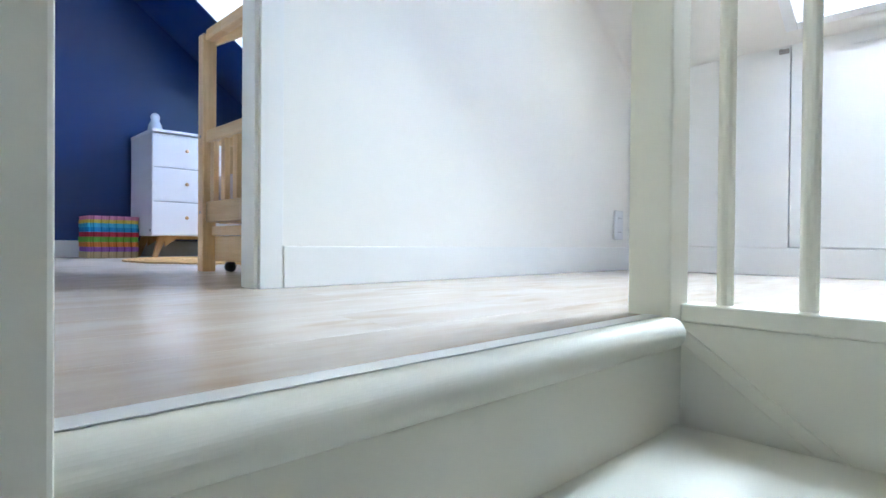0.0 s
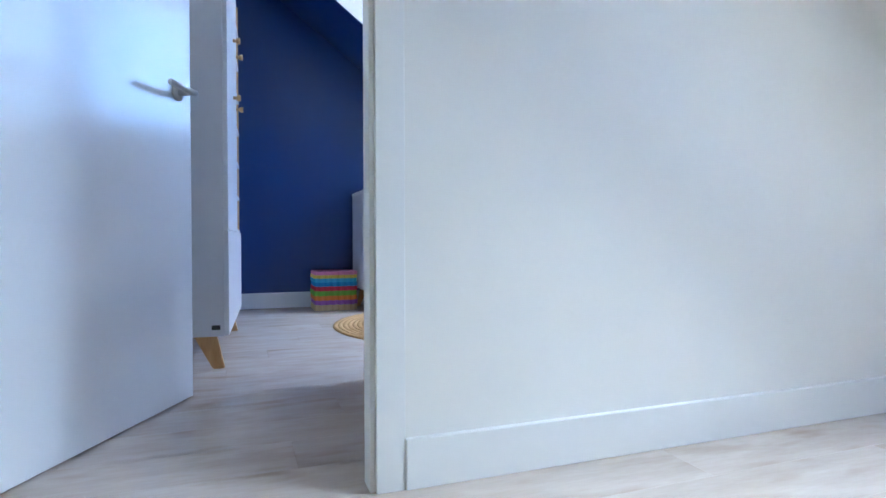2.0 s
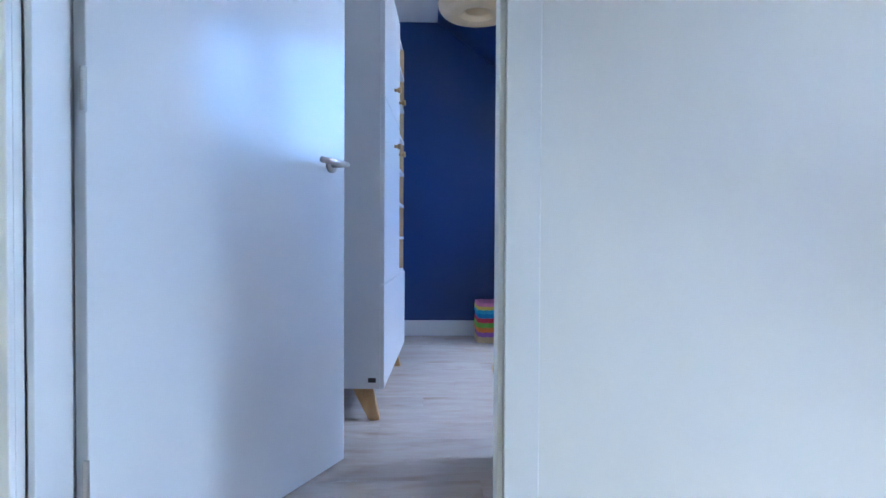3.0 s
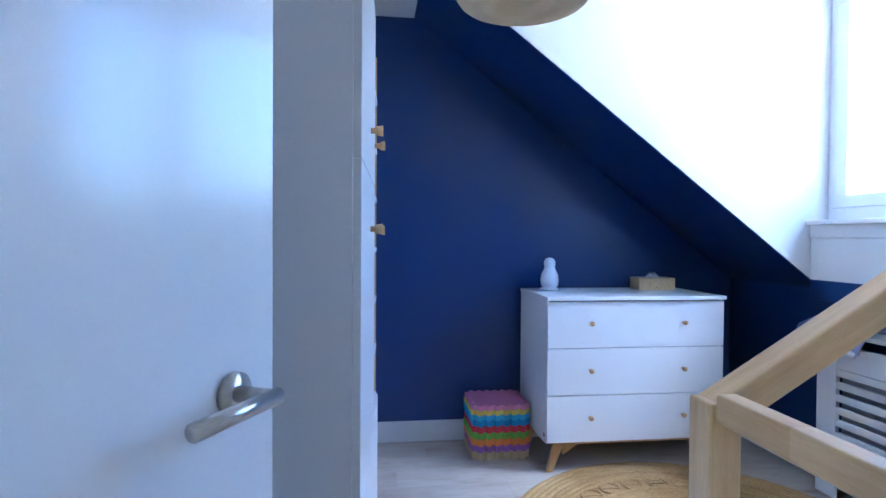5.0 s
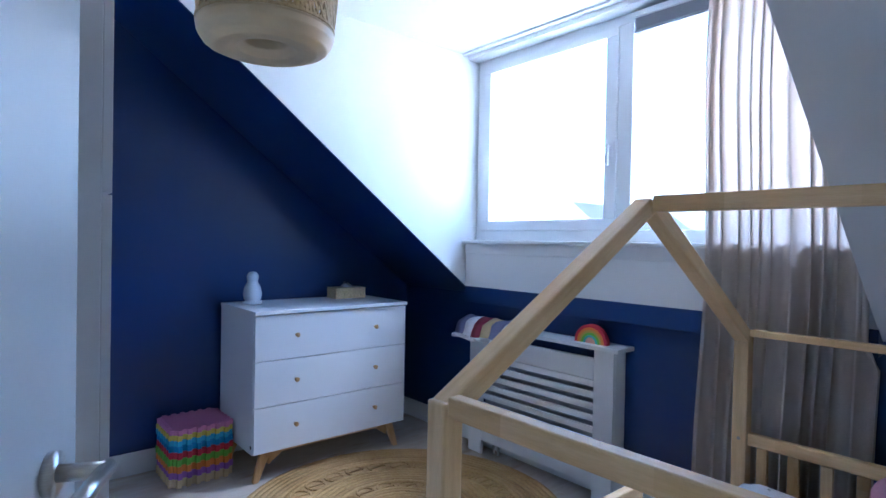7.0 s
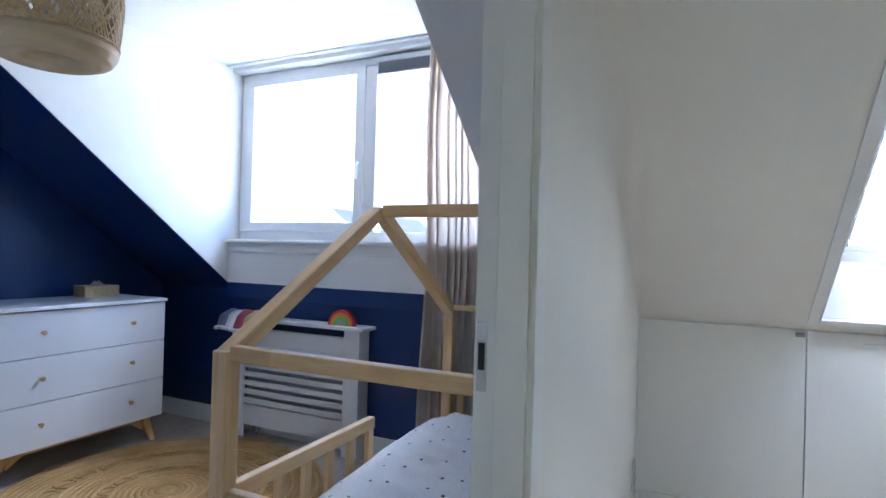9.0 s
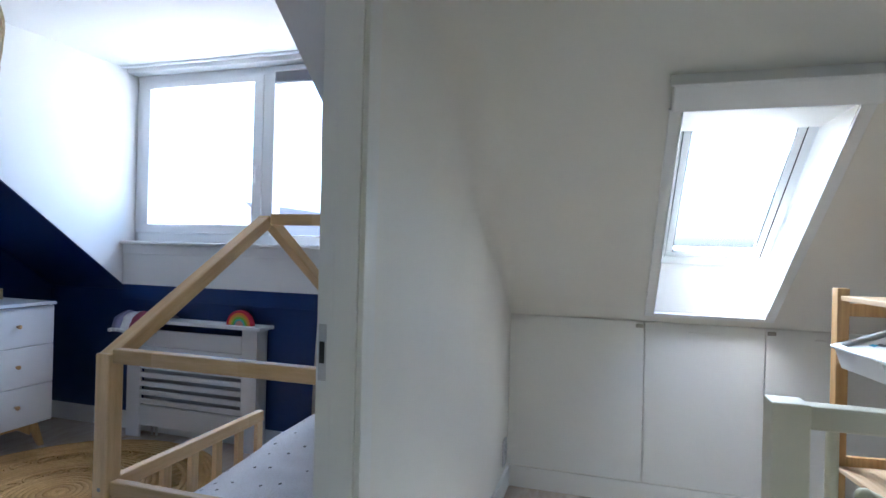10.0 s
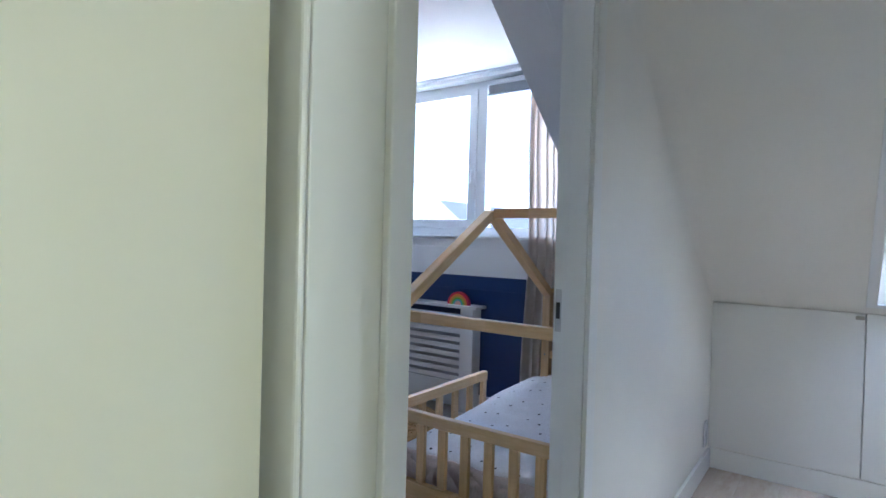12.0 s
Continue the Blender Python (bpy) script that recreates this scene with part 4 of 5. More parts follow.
for a, b, ky in ((WY0 + 0.001, 1.8005, 1.770), (1.8035, NICHE - 0.001, 2.030)):
    d = box_part("door", (WX1, WX1 + 0.018, a, b, 1.412, WZ1 - 0.002), CARCASE, wd, bevel=0.0015)
    knob(d, (WX1 + 0.017, ky, 1.545), (1, 0, 0), 0.016, 0.036, OAK_LEG)
    d = box_part("door", (WX1, WX1 + 0.018, a, b, 0.60, 1.408), CARCASE, wd, bevel=0.0015)
    knob(d, (WX1 + 0.017, ky, 1.262), (1, 0, 0), 0.016, 0.036, OAK_LEG)
# open niche with shelves beside the doors
box_part("partition", (WX0 + 0.02, WX1 - 0.0005, NICHE, NICHE + 0.018, 0.598, WZ1 - 0.0205), CARCASE, wd, bevel=0.001)
box_part("niche_back", (WX0, WX0 + 0.0195, WY0 + 0.0185, WY1 - 0.0245, WZ0 + 0.0185, WZ1 - 0.0205), CARCASE, wd, bevel=0)
box_part("niche_lining", (WX0 + 0.02, WX1 + 0.010, WY1 - 0.024, WY1 - 0.0185, 0.60, WZ1 - 0.0205), PINE_Z, wd, "bare wooden lining", bevel=0)
for i in range(7):
    z = 0.598 + i * 0.195
    box_part("shelf", (WX0 + 0.02, WX1 + 0.012, NICHE + 0.0185, WY1 - 0.0245, z, z + 0.016), CARCASE, wd, bevel=0.001)
d = box_part("drawer", (WX1, WX1 + 0.018, WY0 + 0.001, WY1 - 0.001, WZ0 + 0.003, 0.596), CARCASE, wd, bevel=0.0015)
bm = bmesh.new()
add_box(bm, WX1 - 0.052, WX1 - 0.018, WY0 - 0.0015, WY0 + 0.0005, WZ0 + 0.028, WZ0 + 0.048, 0)
part("badge", bm, BLACK, wd, "tiny black badge")
splayed = [(WX0 + 0.02, WY0 + 0.02), (WX0 + 0.02, WY1 - 0.02), (WX1 - 0.02, WY0 + 0.02), (WX1 - 0.02, WY1 - 0.02)]
for (px, py) in splayed:
    sx = 1 if px < -0.6 else -1
    sy = 1 if py < 1.9 else -1
    bm = bmesh.new()
    t = [bm.verts.new((px + sx * a, py + sy * b, WZ0 - 0.0005)) for a, b in ((0.015, 0.0), (0.105, 0.0), (0.105, 0.042), (0.015, 0.042))]
    b_ = [bm.verts.new((px + sx * a, py + sy * b, 0.0005)) for a, b in ((-0.018, -0.01), (0.030, -0.01), (0.030, 0.026), (-0.018, 0.026))]
    bm.faces.new(t)
    bm.faces.new(b_)
    for i in range(4):
        bm.faces.new((t[i], t[(i + 1) % 4], b_[(i + 1) % 4], b_[i]))
    bmesh.ops.recalc_face_normals(bm, faces=bm.faces)
    bmesh.ops.bevel(bm, geom=list(bm.edges), offset=0.004, segments=2, affect="EDGES")
    part("leg", bm, OAK_LEG, wd, "splayed oak leg")

# the wardrobe stands a little askew
corner = Matrix.Translation((WX1 + 0.018, WY0, 0))
wd.matrix_basis = corner @ Matrix.Rotation(radians(-2.5), 4, "Z") @ corner.inverted() @ wd.matrix_basis

# ---- house bed ----
BX0, BX1, BYA, BYB, PT = 0.173, 1.768, 0.160, 0.971, 0.056
bed = empty("house_bed", (0.98, 0.55, 0), "pine house-frame child's bed with slatted guard rails", "bed")
AP = (0.997, 1.455)
for y in (BYA, BYB):
    for x in (BX0, BX1):
        bm = bmesh.new()
        add_box(bm, x - PT / 2, x + PT / 2, y - PT / 2, y + PT / 2, 0.0, 0.985, 0.005)
        post = part("post", bm, PINE_Z, bed)
        for z in (0.245, 0.560):
            bm = bmesh.new()
            add_tube(bm, (x - PT / 2 + 0.0005, y, z), (x - PT / 2 - 0.0012, y, z), 0.0065, seg=12)
            part("bolt", bm, NICKEL, post, "small sunk bolt head")
    for x, s in ((BX0, 1), (BX1, -1)):
        p, q = Vector((x - s * 0.008, y, 0.958)), Vector((AP[0] - s * 0.012, y, AP[1] - 0.004))
        k = (q - p).length / 2
        bm = bmesh.new()
        add_box(bm, -k, k, -PT / 2, PT / 2, -0.026, 0.026, 0.005)
        ob = part("rafter", bm, PINE_X, bed)
        ob.matrix_basis = Matrix.Translation((p + q) / 2) @ Matrix.Rotation(-math.atan2(q.z - p.z, q.x - p.x), 4, "Y")
bm = bmesh.new()
add_beam(bm, (AP[0], BYA + PT / 2 + 0.001, AP[1]), (AP[0], BYB - PT / 2 - 0.001, AP[1]), 0.050, 0.050)
part("ridge", bm, PINE_Y, bed)
for x in (BX0, BX1):
    w = 0.045 if x < 1 else 0.028
    bm = bmesh.new()
    add_box(bm, x - 0.018, x + 0.018, BYA + PT / 2, BYB - PT / 2, 1.0 - w, 1.0, 0.004)
    part("eaves_beam", bm, PINE_Y, bed)
    # end boards with slats
    bm = bmesh.new()
    add_box(bm, x - 0.016, x + 0.016, BYA + PT / 2, BYB - PT / 2, 0.535, 0.585, 0.005)
    part("rail", bm, PINE_Y, bed)
    bm = bmesh.new()
    add_box(bm, x - 0.016, x + 0.016, BYA + PT / 2, BYB - PT / 2, 0.205, 0.290, 0.005)
    part("rail", bm, PINE_Y, bed)
    for i in range(7):
        y = BYA + PT / 2 + 0.052 + i * (BYB - BYA - PT - 0.104) / 6
        bm = bmesh.new()
        add_box(bm, x - 0.011, x + 0.011, y - 0.019, y + 0.019, 0.291, 0.534, 0.003)
        part("slat", bm, PINE_Z, bed)
# long sides
for y, x_end in ((BYB, 0.985), (BYA, BX1 - PT / 2)):
    bm = bmesh.new()
    add_box(bm, BX0 + PT / 2, BX1 - PT / 2, y - 0.016, y + 0.016, 0.205, 0.290, 0.005)
    part("side_rail", bm, PINE_X, bed)
    bm = bmesh.new()
    add_box(bm, BX0 + PT / 2, x_end, y - 0.016, y + 0.016, 0.535, 0.585, 0.005)
    part("guard_rail", bm, PINE_X, bed)
    n = 6 if x_end < 1.2 else 13
    for i in range(n):
        x = BX0 + PT / 2 + 0.08 + i * (x_end - BX0 - PT / 2 - 0.10) / (n - 1)
        bm = bmesh.new()
        add_box(bm, x - 0.019, x + 0.019, y - 0.011, y + 0.011, 0.291, 0.534, 0.003)
        part("slat", bm, PINE_Z, bed)
bm = bmesh.new()
add_box(bm, BX0 + 0.036, BX1 - 0.036, BYA + 0.036, BYB - 0.036, 0.200, 0.222, 0.002)
part("bed_base", bm, PINE_X, bed)

# trundle drawer on castors
td = empty("trundle_drawer", (0.98, 0.55, 0), "pine under-bed drawer on black castors", "drawer")
bm = bmesh.new()
add_box(bm, BX0 + 0.012, BX1 - 0.05, BYA + 0.05, BYB - 0.05, 0.045, 0.148, 0.004)
part("tray", bm, PINE_Y, td)
bm = bmesh.new()
add_box(bm, BX0 + 0.002, BX0 + 0.030, BYA + 0.045, BYB - 0.045, 0.150, 0.188, 0.004)
part("lip", bm, PINE_Y, td)
for x in (BX0 + 0.05, BX1 - 0.10):
    for y in (BYA + 0.12, BYB - 0.12):
        bm = bmesh.new()
        add_tube(bm, (x, y - 0.010, 0.023), (x, y + 0.010, 0.023), 0.022, seg=18)
        part("castor", bm, BLACK, td, "small black castor", True)

# mattress, sheet with dots, cover, cushion
bm = bmesh.new()
add_box(bm, BX0 + 0.040, BX1 - 0.040, BYA + 0.040, BYB - 0.040, 0.2225, 0.385, 0.025)
thing("mattress", bm, PINKSHEET, "mattress in a pale pink fitted sheet", "mattress", smooth=True)


def duvet():
    nx, ny = 70, 40
    x0, x1, y0, y1 = BX0 + 0.045, BX1 - 0.045, BYA + 0.042, BYB - 0.030
    def h(u, v):
        u, v = min(max(u, 0.0), 1.0), min(max(v, 0.0), 1.0)
        e = min(1, 7 * u) ** 0.5 * min(1, 7 * (1 - u)) ** 0.5 * min(1, 7 * v) ** 0.5 * min(1, 6 * (1 - v)) ** 0.5
        hill = 0.035 + 0.095 * math.exp(-((u - 0.62) / 0.34) ** 2)
        w = 0.010 * noise.noise(Vector((u * 7, v * 4, 0.3))) + 0.005 * noise.noise(Vector((u * 19, v * 12, 1.3)))
        return 0.392 + e * hill + w * (0.4 + e)
    e = empty("duvet", ((x0 + x1) / 2, (y0 + y1) / 2, 0.39), "white cotton duvet printed with small dark dots, on the bed", "duvet")
    bm = bmesh.new()
    top = [[bm.verts.new((x0 + (x1 - x0) * i / nx, y0 + (y1 - y0) * j / ny, h(i / nx, j / ny))) for j in range(ny + 1)] for i in range(nx + 1)]
    for i in range(nx):
        for j in range(ny):
            bm.faces.new((top[i][j], top[i + 1][j], top[i + 1][j + 1], top[i][j + 1]))
    ob = part("cover", bm, SHEET, e, smooth=True)
    s = ob.modifiers.new("thick", "SOLIDIFY")
    s.thickness, s.offset = 0.012, -1
    rnd = random.Random(7)
    bm = bmesh.new()
    bmesh.ops.create_circle(bm, cap_ends=True, segments=9, radius=0.0066)
    dot = done(bm, "dot", BLACK)
    for i in range(15):
        for j in range(7):
            u, v = (i + 0.5 + rnd.uniform(-0.3, 0.3)) / 15, (j + 0.5 + rnd.uniform(-0.3, 0.3)) / 7
            x, y, z = x0 + (x1 - x0) * u, y0 + (y1 - y0) * v, h(u, v) + 0.002
            du, dv = (h(u + 0.01, v) - h(u - 0.01, v)) / (0.02 * (x1 - x0)), (h(u, v + 0.01) - h(u, v - 0.01)) / (0.02 * (y1 - y0))
            ob2 = new("dot", dot)
            ob2.parent = ob
            ob2.matrix_basis = Matrix.Translation((x, y, z)) @ Vector((-du, -dv, 1)).to_track_quat("Z", "Y").to_matrix().to_4x4() @ Matrix.Scale(rnd.uniform(0.8, 1.15), 4)
    # gathered hem hanging at the low end
    for k, (zb, off, mat) in enumerate(((0.345, 0.020, PINKSHEET), (0.300, 0.010, PINKSHEET))):
        bm = bmesh.new()
        n = 60
        a = [bm.verts.new((x0 - 0.004 + 0.006 * math.sin(i * 0.9), y0 + (y1 - y0) * i / n, 0.398 - 0.02 * k)) for i in range(n + 1)]
        b = [bm.verts.new((x0 - off * 0.4 + 0.008 * math.sin(i * 0.7 + k), y0 + (y1 - y0) * i / n, zb + 0.018 * math.sin(i * 0.5 + 2 * k))) for i in range(n + 1)]
        for i in range(n):
            bm.faces.new((a[i], a[i + 1], b[i + 1], b[i]))
        ob = part("hem", bm, mat, e, "pale pink rumpled hem", True)
        ob.modifiers.new("thick", "SOLIDIFY").thickness = 0.006


duvet()
bm = bmesh.new()
bmesh.ops.create_uvsphere(bm, u_segments=28, v_segments=16, radius=1.0, matrix=Matrix.Translation((1.585, 0.36, 0.545)) @ Matrix.Diagonal((0.075, 0.15, 0.10, 1)))
thing("cushion", bm, PINK, "small pink cushion leaning at the bed's head", "cushion", smooth=True)

# ---- stairs, newels and balustrade ----
NW = 0.078
def newel(name, x, y, z0, label):
    e = empty(name, (x, y, z0), label, "newel post", "newel posts")
    bm = bmesh.new()
    add_box(bm, x - NW / 2, x + NW / 2, y - NW / 2, y + NW / 2, z0, 1.012, 0.004)
    part("post", bm, GREYTRIM, e)
    return e


NX, NY = 0.254, -0.936
newel("newel_post", NX, NY, -0.75, "white lacquered square newel post at the stair head")
PXC, PYC = -0.712, -0.985
newel("newel_post", PXC, PYC, -2.6, "white lacquered inner newel post of the winding stair")

NOSE = -0.958
WXC, WYC = -0.700, -1.000
st = empty("stairs", (-0.3, -1.5, -1.0), "white painted winding stairs up to the landing", "stairs", kind="structure")
bm = bmesh.new()
prof = [(NOSE, -0.0005)]
for k in range(25):
    a = math.pi / 2 + math.pi * k / 24
    prof.append((NOSE - 0.020 + 0.026 * math.cos(a), -0.0265 + 0.026 * math.sin(a)))
prof.append((NOSE, -0.0525))
add_prism(bm, prof, "x", PXC + NW / 2 + 0.001, NX - 0.040)
part("nosing", bm, GREYTRIM, st, "rounded landing nosing")
bm = bmesh.new()
add_box(bm, PXC + NW / 2 + 0.001, NX - 0.040, NOSE - 0.004, NOSE + 0.026, 0.0004, 0.0020, 0.0006)
part("edge_strip", bm, TRIM, st, "flat white strip along the floor's edge")
bm = bmesh.new()
add_box(bm, PXC + NW / 2 + 0.001, NX - 0.040, NOSE - 0.022, NOSE - 0.002, -0.19, -0.053)
part("riser", bm, GREYTRIM, st)


def wedge(a0, a1, rmax=1.9):
    """The plan of one winding step round the inner newel, kept inside the stairwell."""
    pts = [(WXC, WYC - 0.0)]
    for k in range(9):
        a = radians(a0 + (a1 - a0) * k / 8)
        dx, dy = math.cos(a), math.sin(a)
        r = rmax
        if dx > 1e-6:
            r = min(r, (0.240 - WXC) / dx)
        if dx < -1e-6:
            r = min(r, (WEST + 0.004 - WXC) / dx)
        if dy < -1e-6:
            r = min(r, (-2.05 - WYC) / dy)
        pts.append((WXC + r * dx, WYC + r * dy))
    return pts


for i in range(12):
    z = -0.19 * (i + 1)
    a0, a1 = (3.0 if i == 0 else -1.0 - 20 * i), -1.0 - 20 * (i + 1) - 1.8
    bm = bmesh.new()
    add_prism(bm, wedge(max(a1, -268), a0), "z", z - 0.04, z)
    part("tread", bm, GREYTRIM, st, "white painted winder tread")
    b = radians(-1.0 - 20 * (i + 1))
    pts = wedge(-1.0 - 20 * (i + 1) - 0.1, -1.0 - 20 * (i + 1))
    far = Vector((*pts[-1], 0))
    o = Vector((WXC, WYC, 0))
    bm = bmesh.new()
    add_beam(bm, o + Vector((0, 0, z - 0.115)), far + Vector((0, 0, z - 0.115)), 0.018, 0.148, bevel=0)
    part("riser", bm, GREYTRIM, st)
# closed side under the balustrade
bm = bmesh.new()
add_box(bm, 0.262, 0.300, -3.19, NY - NW / 2 - 0.001, -2.6, -0.013)
part("side_panel", bm, GREYTRIM, st)
bm = bmesh.new()
add_beam(bm, (0.260, NY - 0.04, -0.035), (0.260, -2.2, -0.90), 0.010, 0.026, bevel=0.004)
part("string_moulding", bm, GREYTRIM, st, "slanting moulding on the stair side")

bal = empty("balustrade", (NX, -2.0, 0), "white lacquered balustrade with round spindles beside the stairs", "balustrade")
bm = bmesh.new()
add_box(bm, 0.254, 0.312, -3.19, NY - NW / 2 - 0.001, -0.012, 0.021, 0.004)
part("bottom_rail", bm, GREYTRIM, bal)
bm = bmesh.new()
add_box(bm, 0.258, 0.312, -3.19, NY - NW / 2 - 0.001, 0.946, 1.000, 0.006)
part("top_rail", bm, GREYTRIM, bal)
for i in range(17):
    y = -1.040 - i * 0.1245
    bm = bmesh.new()
    add_tube(bm, (0.288, y, 0.0215), (0.288, y, 0.9455), 0.0135, seg=18)
    part("spindle", bm, GREYTRIM, bal, smooth=False)
hr = empty("stair_handrail", (0.205, -1.05, 0.83), "pale grey round handrail sloping down the stair side", "handrail")
bm = bmesh.new()
add_tube(bm, (0.205, -1.075, 0.828), (0.205, -2.35, 0.258), 0.020, seg=20)
bmesh.ops.create_uvsphere(bm, u_segments=18, v_segments=10, radius=0.020, matrix=Matrix.Translation((0.205, -1.075, 0.828)))
part("rail", bm, GREYTRIM, hr, smooth=True)
for y in (-1.10, -1.75):
    z = 0.828 + (y + 1.075) * 0.4368
    bm = bmesh.new()
    pts = [Vector((0.205, y, z - 0.018)), Vector((0.205, y, z - 0.055)), Vector((0.232, y, z - 0.070)), Vector((0.261, y, z - 0.070))]
    for p, q in zip(pts, pts[1:]):
        add_tube(bm, p, q, 0.006, seg=10)
    add_tube(bm, (0.254, y, z - 0.070), (0.261, y, z - 0.070), 0.022, seg=20)
    part("bracket", bm, STEEL, hr, "steel handrail bracket", True)

# ---- toy rack on the landing ----
RKX0, RKX1, RKY0, RKY1 = 0.455, 1.085, -1.720, -1.325
rk = empty("toy_rack", (0.75, -1.47, 0), "pine toy rack with tilted white plastic trays", "rack")
for x in (RKX0, RKX1):
    for y in (RKY0, RKY1):
        bm = bmesh.new()
        add_box(bm, x - 0.020, x + 0.020, y - 0.020, y + 0.020, 0, 1.238, 0.003)
        part("upright", bm, RACK_Z, rk)
    for z in (0.30, 0.60, 1.14):
        bm = bmesh.new()
        add_box(bm, x - 0.010, x + 0.010, RKY0 + 0.021, RKY1 - 0.021, z, z + 0.045, 0.002)
        part("crosspiece", bm, RACK_Z, rk)
for z, dz in ((1.195, 0.018), (0.60, 0.016)):
    bm = bmesh.new()
    add_box(bm, RKX0 + 0.021, RKX1 - 0.021, RKY0 - 0.015, RKY1 + 0.012, z, z + dz, 0.003)
    part("shelf", bm, RACK_X, rk, "pale pine shelf board")
bm = bmesh.new()
add_box(bm, RKX0 + 0.021, RKX1 - 0.021, RKY0 - 0.009, RKY0 + 0.009, 1.10, 1.16, 0.002)
part("back_rail", bm, RACK_X, rk)


def tray(x0, x1, yb, zb, tilt, label):
    e = empty("toy_tray", ((x0 + x1) / 2, yb, zb), label, "tray", "toy trays")
    m = Matrix.Translation((0, yb, zb)) @ Matrix.Rotation(radians(-tilt), 4, "X")
    L, H, t = 0.40, 0.072, 0.004
    bm = bmesh.new()
    # bottom, walls and a rolled rim
    add_box(bm, x0 + 0.02, x1 - 0.02, 0.02, L - 0.02, 0, t, 0, m)
    for d in ((x0 + 0.012, x0 + 0.012 + t, 0.01, L - 0.01), (x1 - 0.012 - t, x1 - 0.012, 0.01, L - 0.01), (x0 + 0.012, x1 - 0.012, 0.008, 0.008 + t), (x0 + 0.012, x1 - 0.012, L - 0.012, L - 0.012 + t)):
        add_box(bm, *d, 0, H, 0, m)
    part("tub", bm, PLASTIC, e)
    bm = bmesh.new()
    for d in ((x0, x0 + 0.024, 0, L), (x1 - 0.024, x1, 0, L), (x0 + 0.0245, x1 - 0.0245, 0, 0.024), (x0 + 0.0245, x1 - 0.0245, L - 0.024, L)):
        add_box(bm, *d, H, H + 0.012, 0.004, m)
    part("rim", bm, PLASTIC, e)
    bm = bmesh.new()
    add_box(bm, x0 + 0.026, x1 - 0.026, 0.026, L - 0.026, H - 0.010, H - 0.004, 0.002, m)
    lid = part("lid", bm, PLASTIC, e, "white lid with a small coloured sticker")
    xc = (x0 + x1) / 2
    for dx, dy, w, h, c in ((-0.01, 0.26, 0.05, 0.018, FOAM["orange"]), (0.035, 0.285, 0.045, 0.014, BLACK), (0.06, 0.30, 0.03, 0.012, FOAM["sky"])):
        bm = bmesh.new()
        add_box(bm, xc + dx - w / 2, xc + dx + w / 2, dy, dy + h, H - 0.0038, H - 0.0026, 0, m)
        part("sticker", bm, c, lid)


for z in (1.090, 0.370):
    for x0, x1 in ((RKX0 + 0.024, 0.768), (0.772, RKX1 - 0.024)):
        tray(x0, x1, -1.685, z, 19, "white plastic toy tray with a lid, tilted on the rack")

# plant pot on the rack
pp = empty("plant_pot", (0.55, -1.575, 1.213), "white slatted planter with a green plant on the rack", "plant")
bm = bmesh.new()
px, py, pz = 0.55, -1.575, 1.2135
prof = [(0.075, 0.0), (0.082, 0.045), (0.0835, 0.047), (0.090, 0.09), (0.0915, 0.092), (0.098, 0.135), (0.103, 0.136), (0.103, 0.150), (0.094, 0.150)]
rings = [[bm.verts.new((px + sx * r * 1.1, py + sy * r * 0.9, pz + z)) for sx, sy in ((-1, -1), (1, -1), (1, 1), (-1, 1))] for r, z in prof]
bm.faces.new(rings[0])
for a, b in zip(rings, rings[1:]):
    for i in range(4):
        bm.faces.new((a[i], a[(i + 1) % 4], b[(i + 1) % 4], b[i]))
part("planter", bm, PLASTIC, pp)
bm = bmesh.new()
add_box(bm, px - 0.09, px + 0.09, py - 0.075, py + 0.075, pz + 0.10, pz + 0.135, 0.004)
part("soil", bm, GAPSHADE_SOIL, pp)
rnd = random.Random(3)
for k in range(16):
    bm = bmesh.new()
    a, lean, ln = rnd.uniform(0, 6.28), rnd.uniform(0.15, 0.7), rnd.uniform(0.10, 0.20)
    base = Vector((px + rnd.uniform(-0.05, 0.05), py + rnd.uniform(-0.04, 0.04), pz + 0.135))
    way = Vector((math.cos(a) * lean, math.sin(a) * lean, 1)).normalized()
    side = way.cross(Vector((0, 0, 1))).normalized()
    prev = None
    for s in range(7):
        f = s / 6
        w = 0.014 * math.sin(math.pi * (0.12 + 0.86 * f))
        c = base + way * ln * f + Vector((math.cos(a), math.sin(a), -0.6)) * 0.05 * f * f
        p = (bm.verts.new(c - side * w), bm.verts.new(c + side * w))
        if prev:
            bm.faces.new((prev[0], prev[1], p[1], p[0]))
        prev = p
    part("leaf", bm, LEAF, pp)

# the rack stands a little askew, with what is on it
pivot = Matrix.Translation((1.085, -1.325, 0))
turn = pivot @ Matrix.Rotation(radians(7.3), 4, "Z") @ pivot.inverted()
for ob in list(scene.objects):
    if ob.parent is None and ob.name.split(".")[0] in ("toy_rack", "toy_tray", "plant_pot"):
        ob.matrix_basis = turn @ ob.matrix_basis

# ---- outside ----
bm = bmesh.new()
bmesh.ops.create_grid(bm, x_segments=2, y_segments=2, size=3000, matrix=Matrix.Translation((0, 0, -5.6)))
thing("ground", bm, GROUND, "ground of the neighbourhood below", kind="structure")


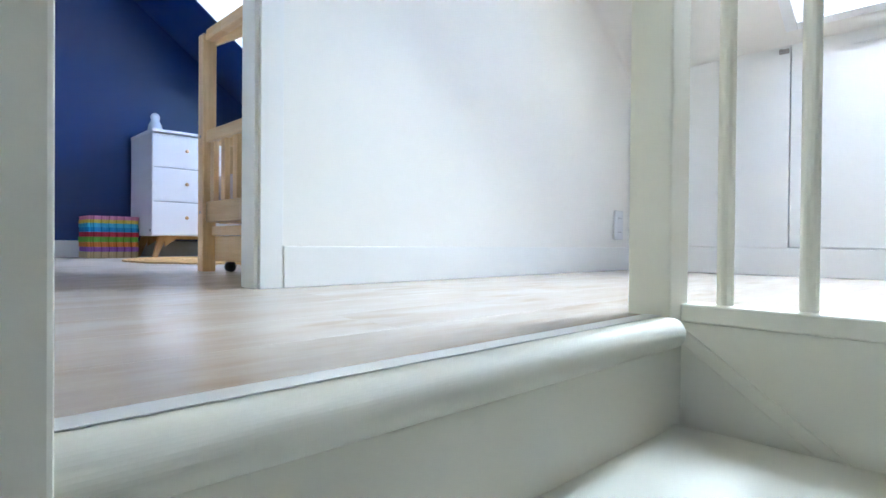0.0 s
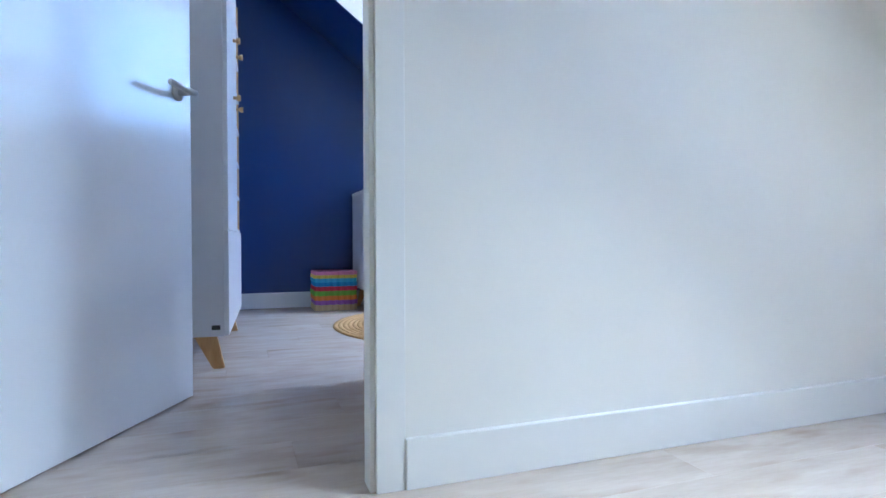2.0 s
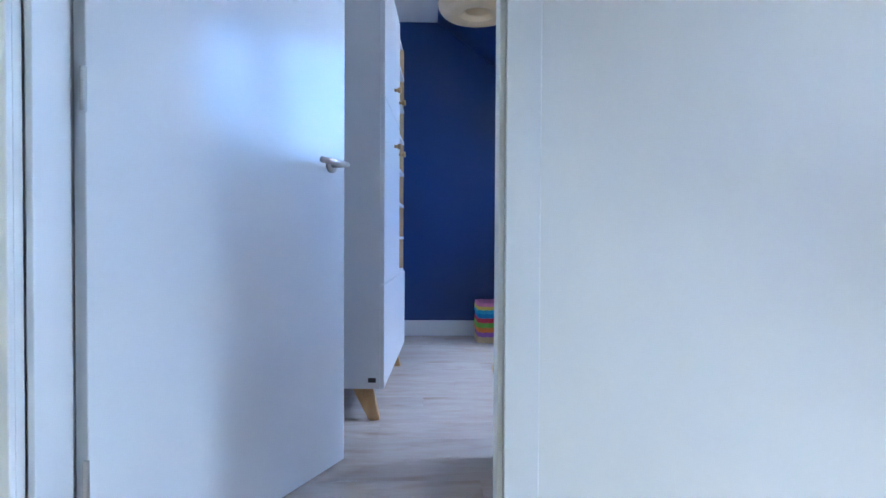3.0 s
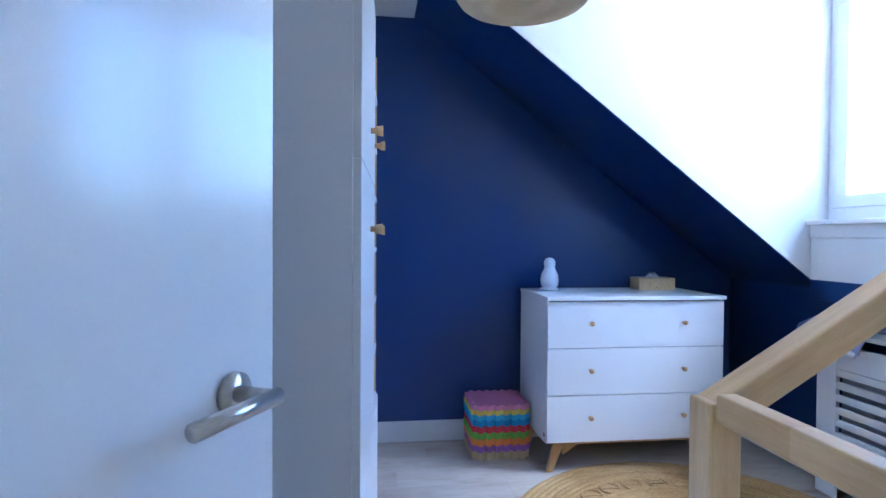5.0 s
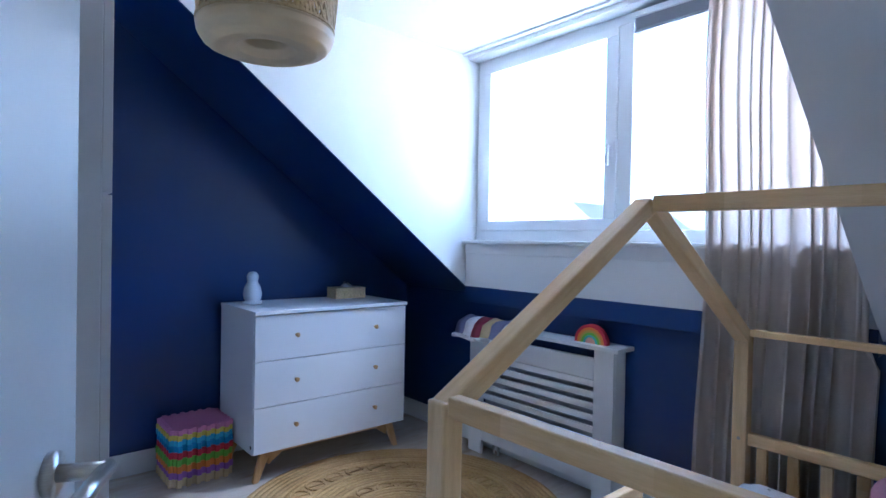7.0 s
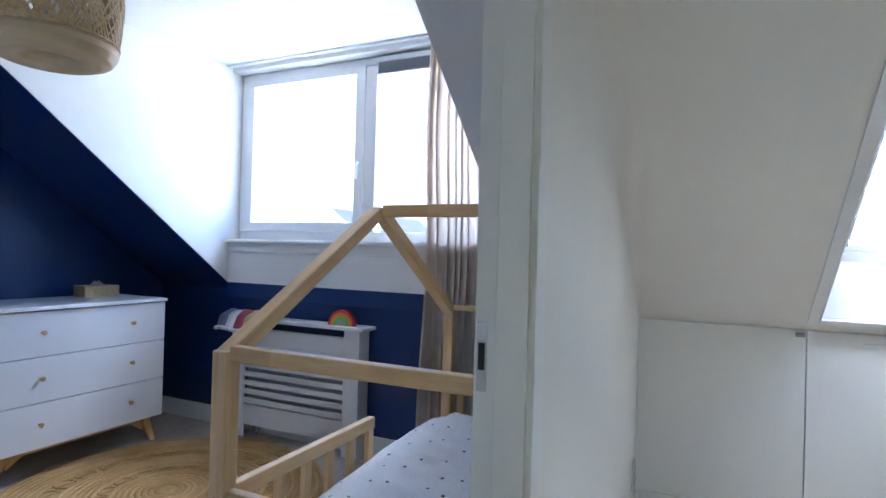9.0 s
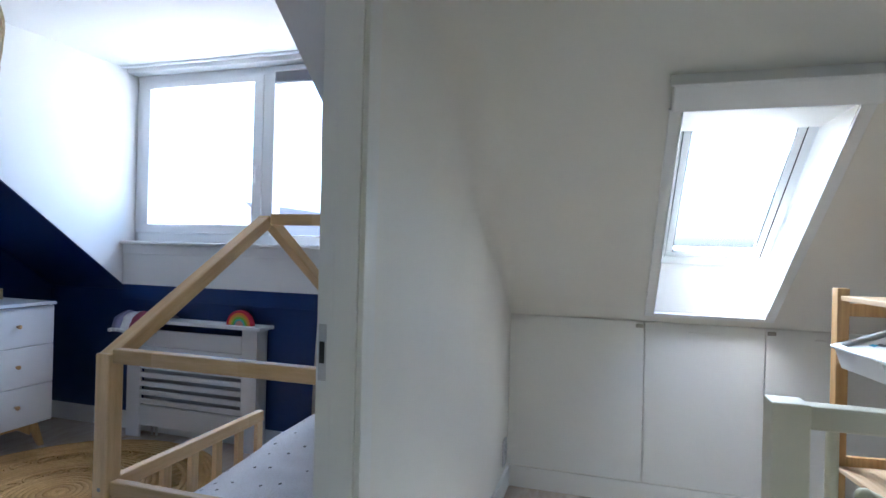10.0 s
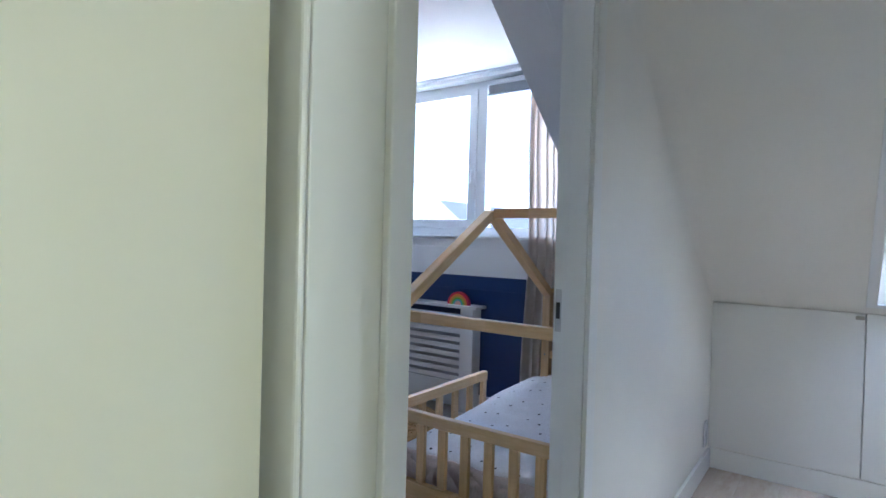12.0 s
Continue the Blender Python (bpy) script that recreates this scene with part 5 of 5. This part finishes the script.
def far_house(x, y, w, d, eaves, ridge, label):
    e = empty("house", (x, y, -5.6), label, "house", "houses across the street")
    box_part("wall", (x, x + d, y - w / 2, y + w / 2, -5.6, eaves), BRICKM, e, bevel=0)
    bm = bmesh.new()
    add_prism(bm, [(y - w / 2 - 0.3, eaves), (y + w / 2 + 0.3, eaves), (y, ridge)], "x", x - 0.3, x + d)
    roof = part("roof", bm, ROOFTILE, e)
    for k in (-1, 1):
        wn_ = box_part("window", (x - 0.06, x - 0.001, y + k * w * 0.22 - 0.6, y + k * w * 0.22 + 0.6, eaves - 1.9, eaves - 0.6), UPVC, e, bevel=0)
        box_part("pane", (x - 0.08, x - 0.061, y + k * w * 0.22 - 0.5, y + k * w * 0.22 + 0.5, eaves - 1.8, eaves - 0.7), BLACK, wn_, bevel=0)
    return e


far_house(24.0, 18.0, 6.0, 10, 1.0, 3.6, "brick house with a dark tiled gable roof across the street")
far_house(30.0, 3.5, 9.0, 10, -0.4, 1.4, "brick house with a low dark tiled roof")
far_house(30.0, 30.0, 8.0, 10, -0.2, 1.9, "brick house with a dark tiled roof farther along")

# ---- floorboards ----
def boards(area, parent, along_y=False):
    x0, x1, y0, y1 = area
    W, L = 0.192, 1.285
    k = 0
    meshes = {}
    y = y0
    row = 0
    while y < y1 - 0.004:
        w = min(W, y1 - y)
        x = x0 - ((row * 0.43) % 1.0) * L
        while x < x1:
            a, b = max(x, x0), min(x + L, x1)
            if b - a > 0.02:
                key = (round(b - a, 3), round(w, 3))
                if key not in meshes:
                    bm = bmesh.new()
                    g = 0.0002
                    hx, hy = (b - a) / 2 - g, w / 2 - g
                    v = 0.0004
                    lo = [bm.verts.new((sx * hx, sy * hy, -0.010)) for sx, sy in ((-1, -1), (1, -1), (1, 1), (-1, 1))]
                    mi = [bm.verts.new((sx * hx, sy * hy, -v)) for sx, sy in ((-1, -1), (1, -1), (1, 1), (-1, 1))]
                    hi = [bm.verts.new((sx * (hx - v), sy * (hy - v), 0)) for sx, sy in ((-1, -1), (1, -1), (1, 1), (-1, 1))]
                    bm.faces.new(hi)
                    for p, q in ((lo, mi), (mi, hi)):
                        for i in range(4):
                            bm.faces.new((p[i], p[(i + 1) % 4], q[(i + 1) % 4], q[i]))
                    meshes[key] = done(bm, "plank", PLANK)
                ob = new("plank", meshes[key])
                ob.location = ((a + b) / 2, y + w / 2, 0)
                ob.parent = parent
            x += L
        y += W
        row += 1


fl = tagged(new("floor"), "pale oak laminate floorboards of bedroom and landing", "floor", kind="structure")
boards((WEST, KX, 0.0, BY), fl)
boards((WEST, KX, NOSE + 0.001, 0.0), fl)
boards((0.316, KX, -3.19, NOSE + 0.001), fl)
fl2 = tagged(new("floor_side_room"), "pale oak laminate floorboards of the side room", "floor", kind="structure")
boards((-3.0, WEST, -3.19, 0.06), fl2)
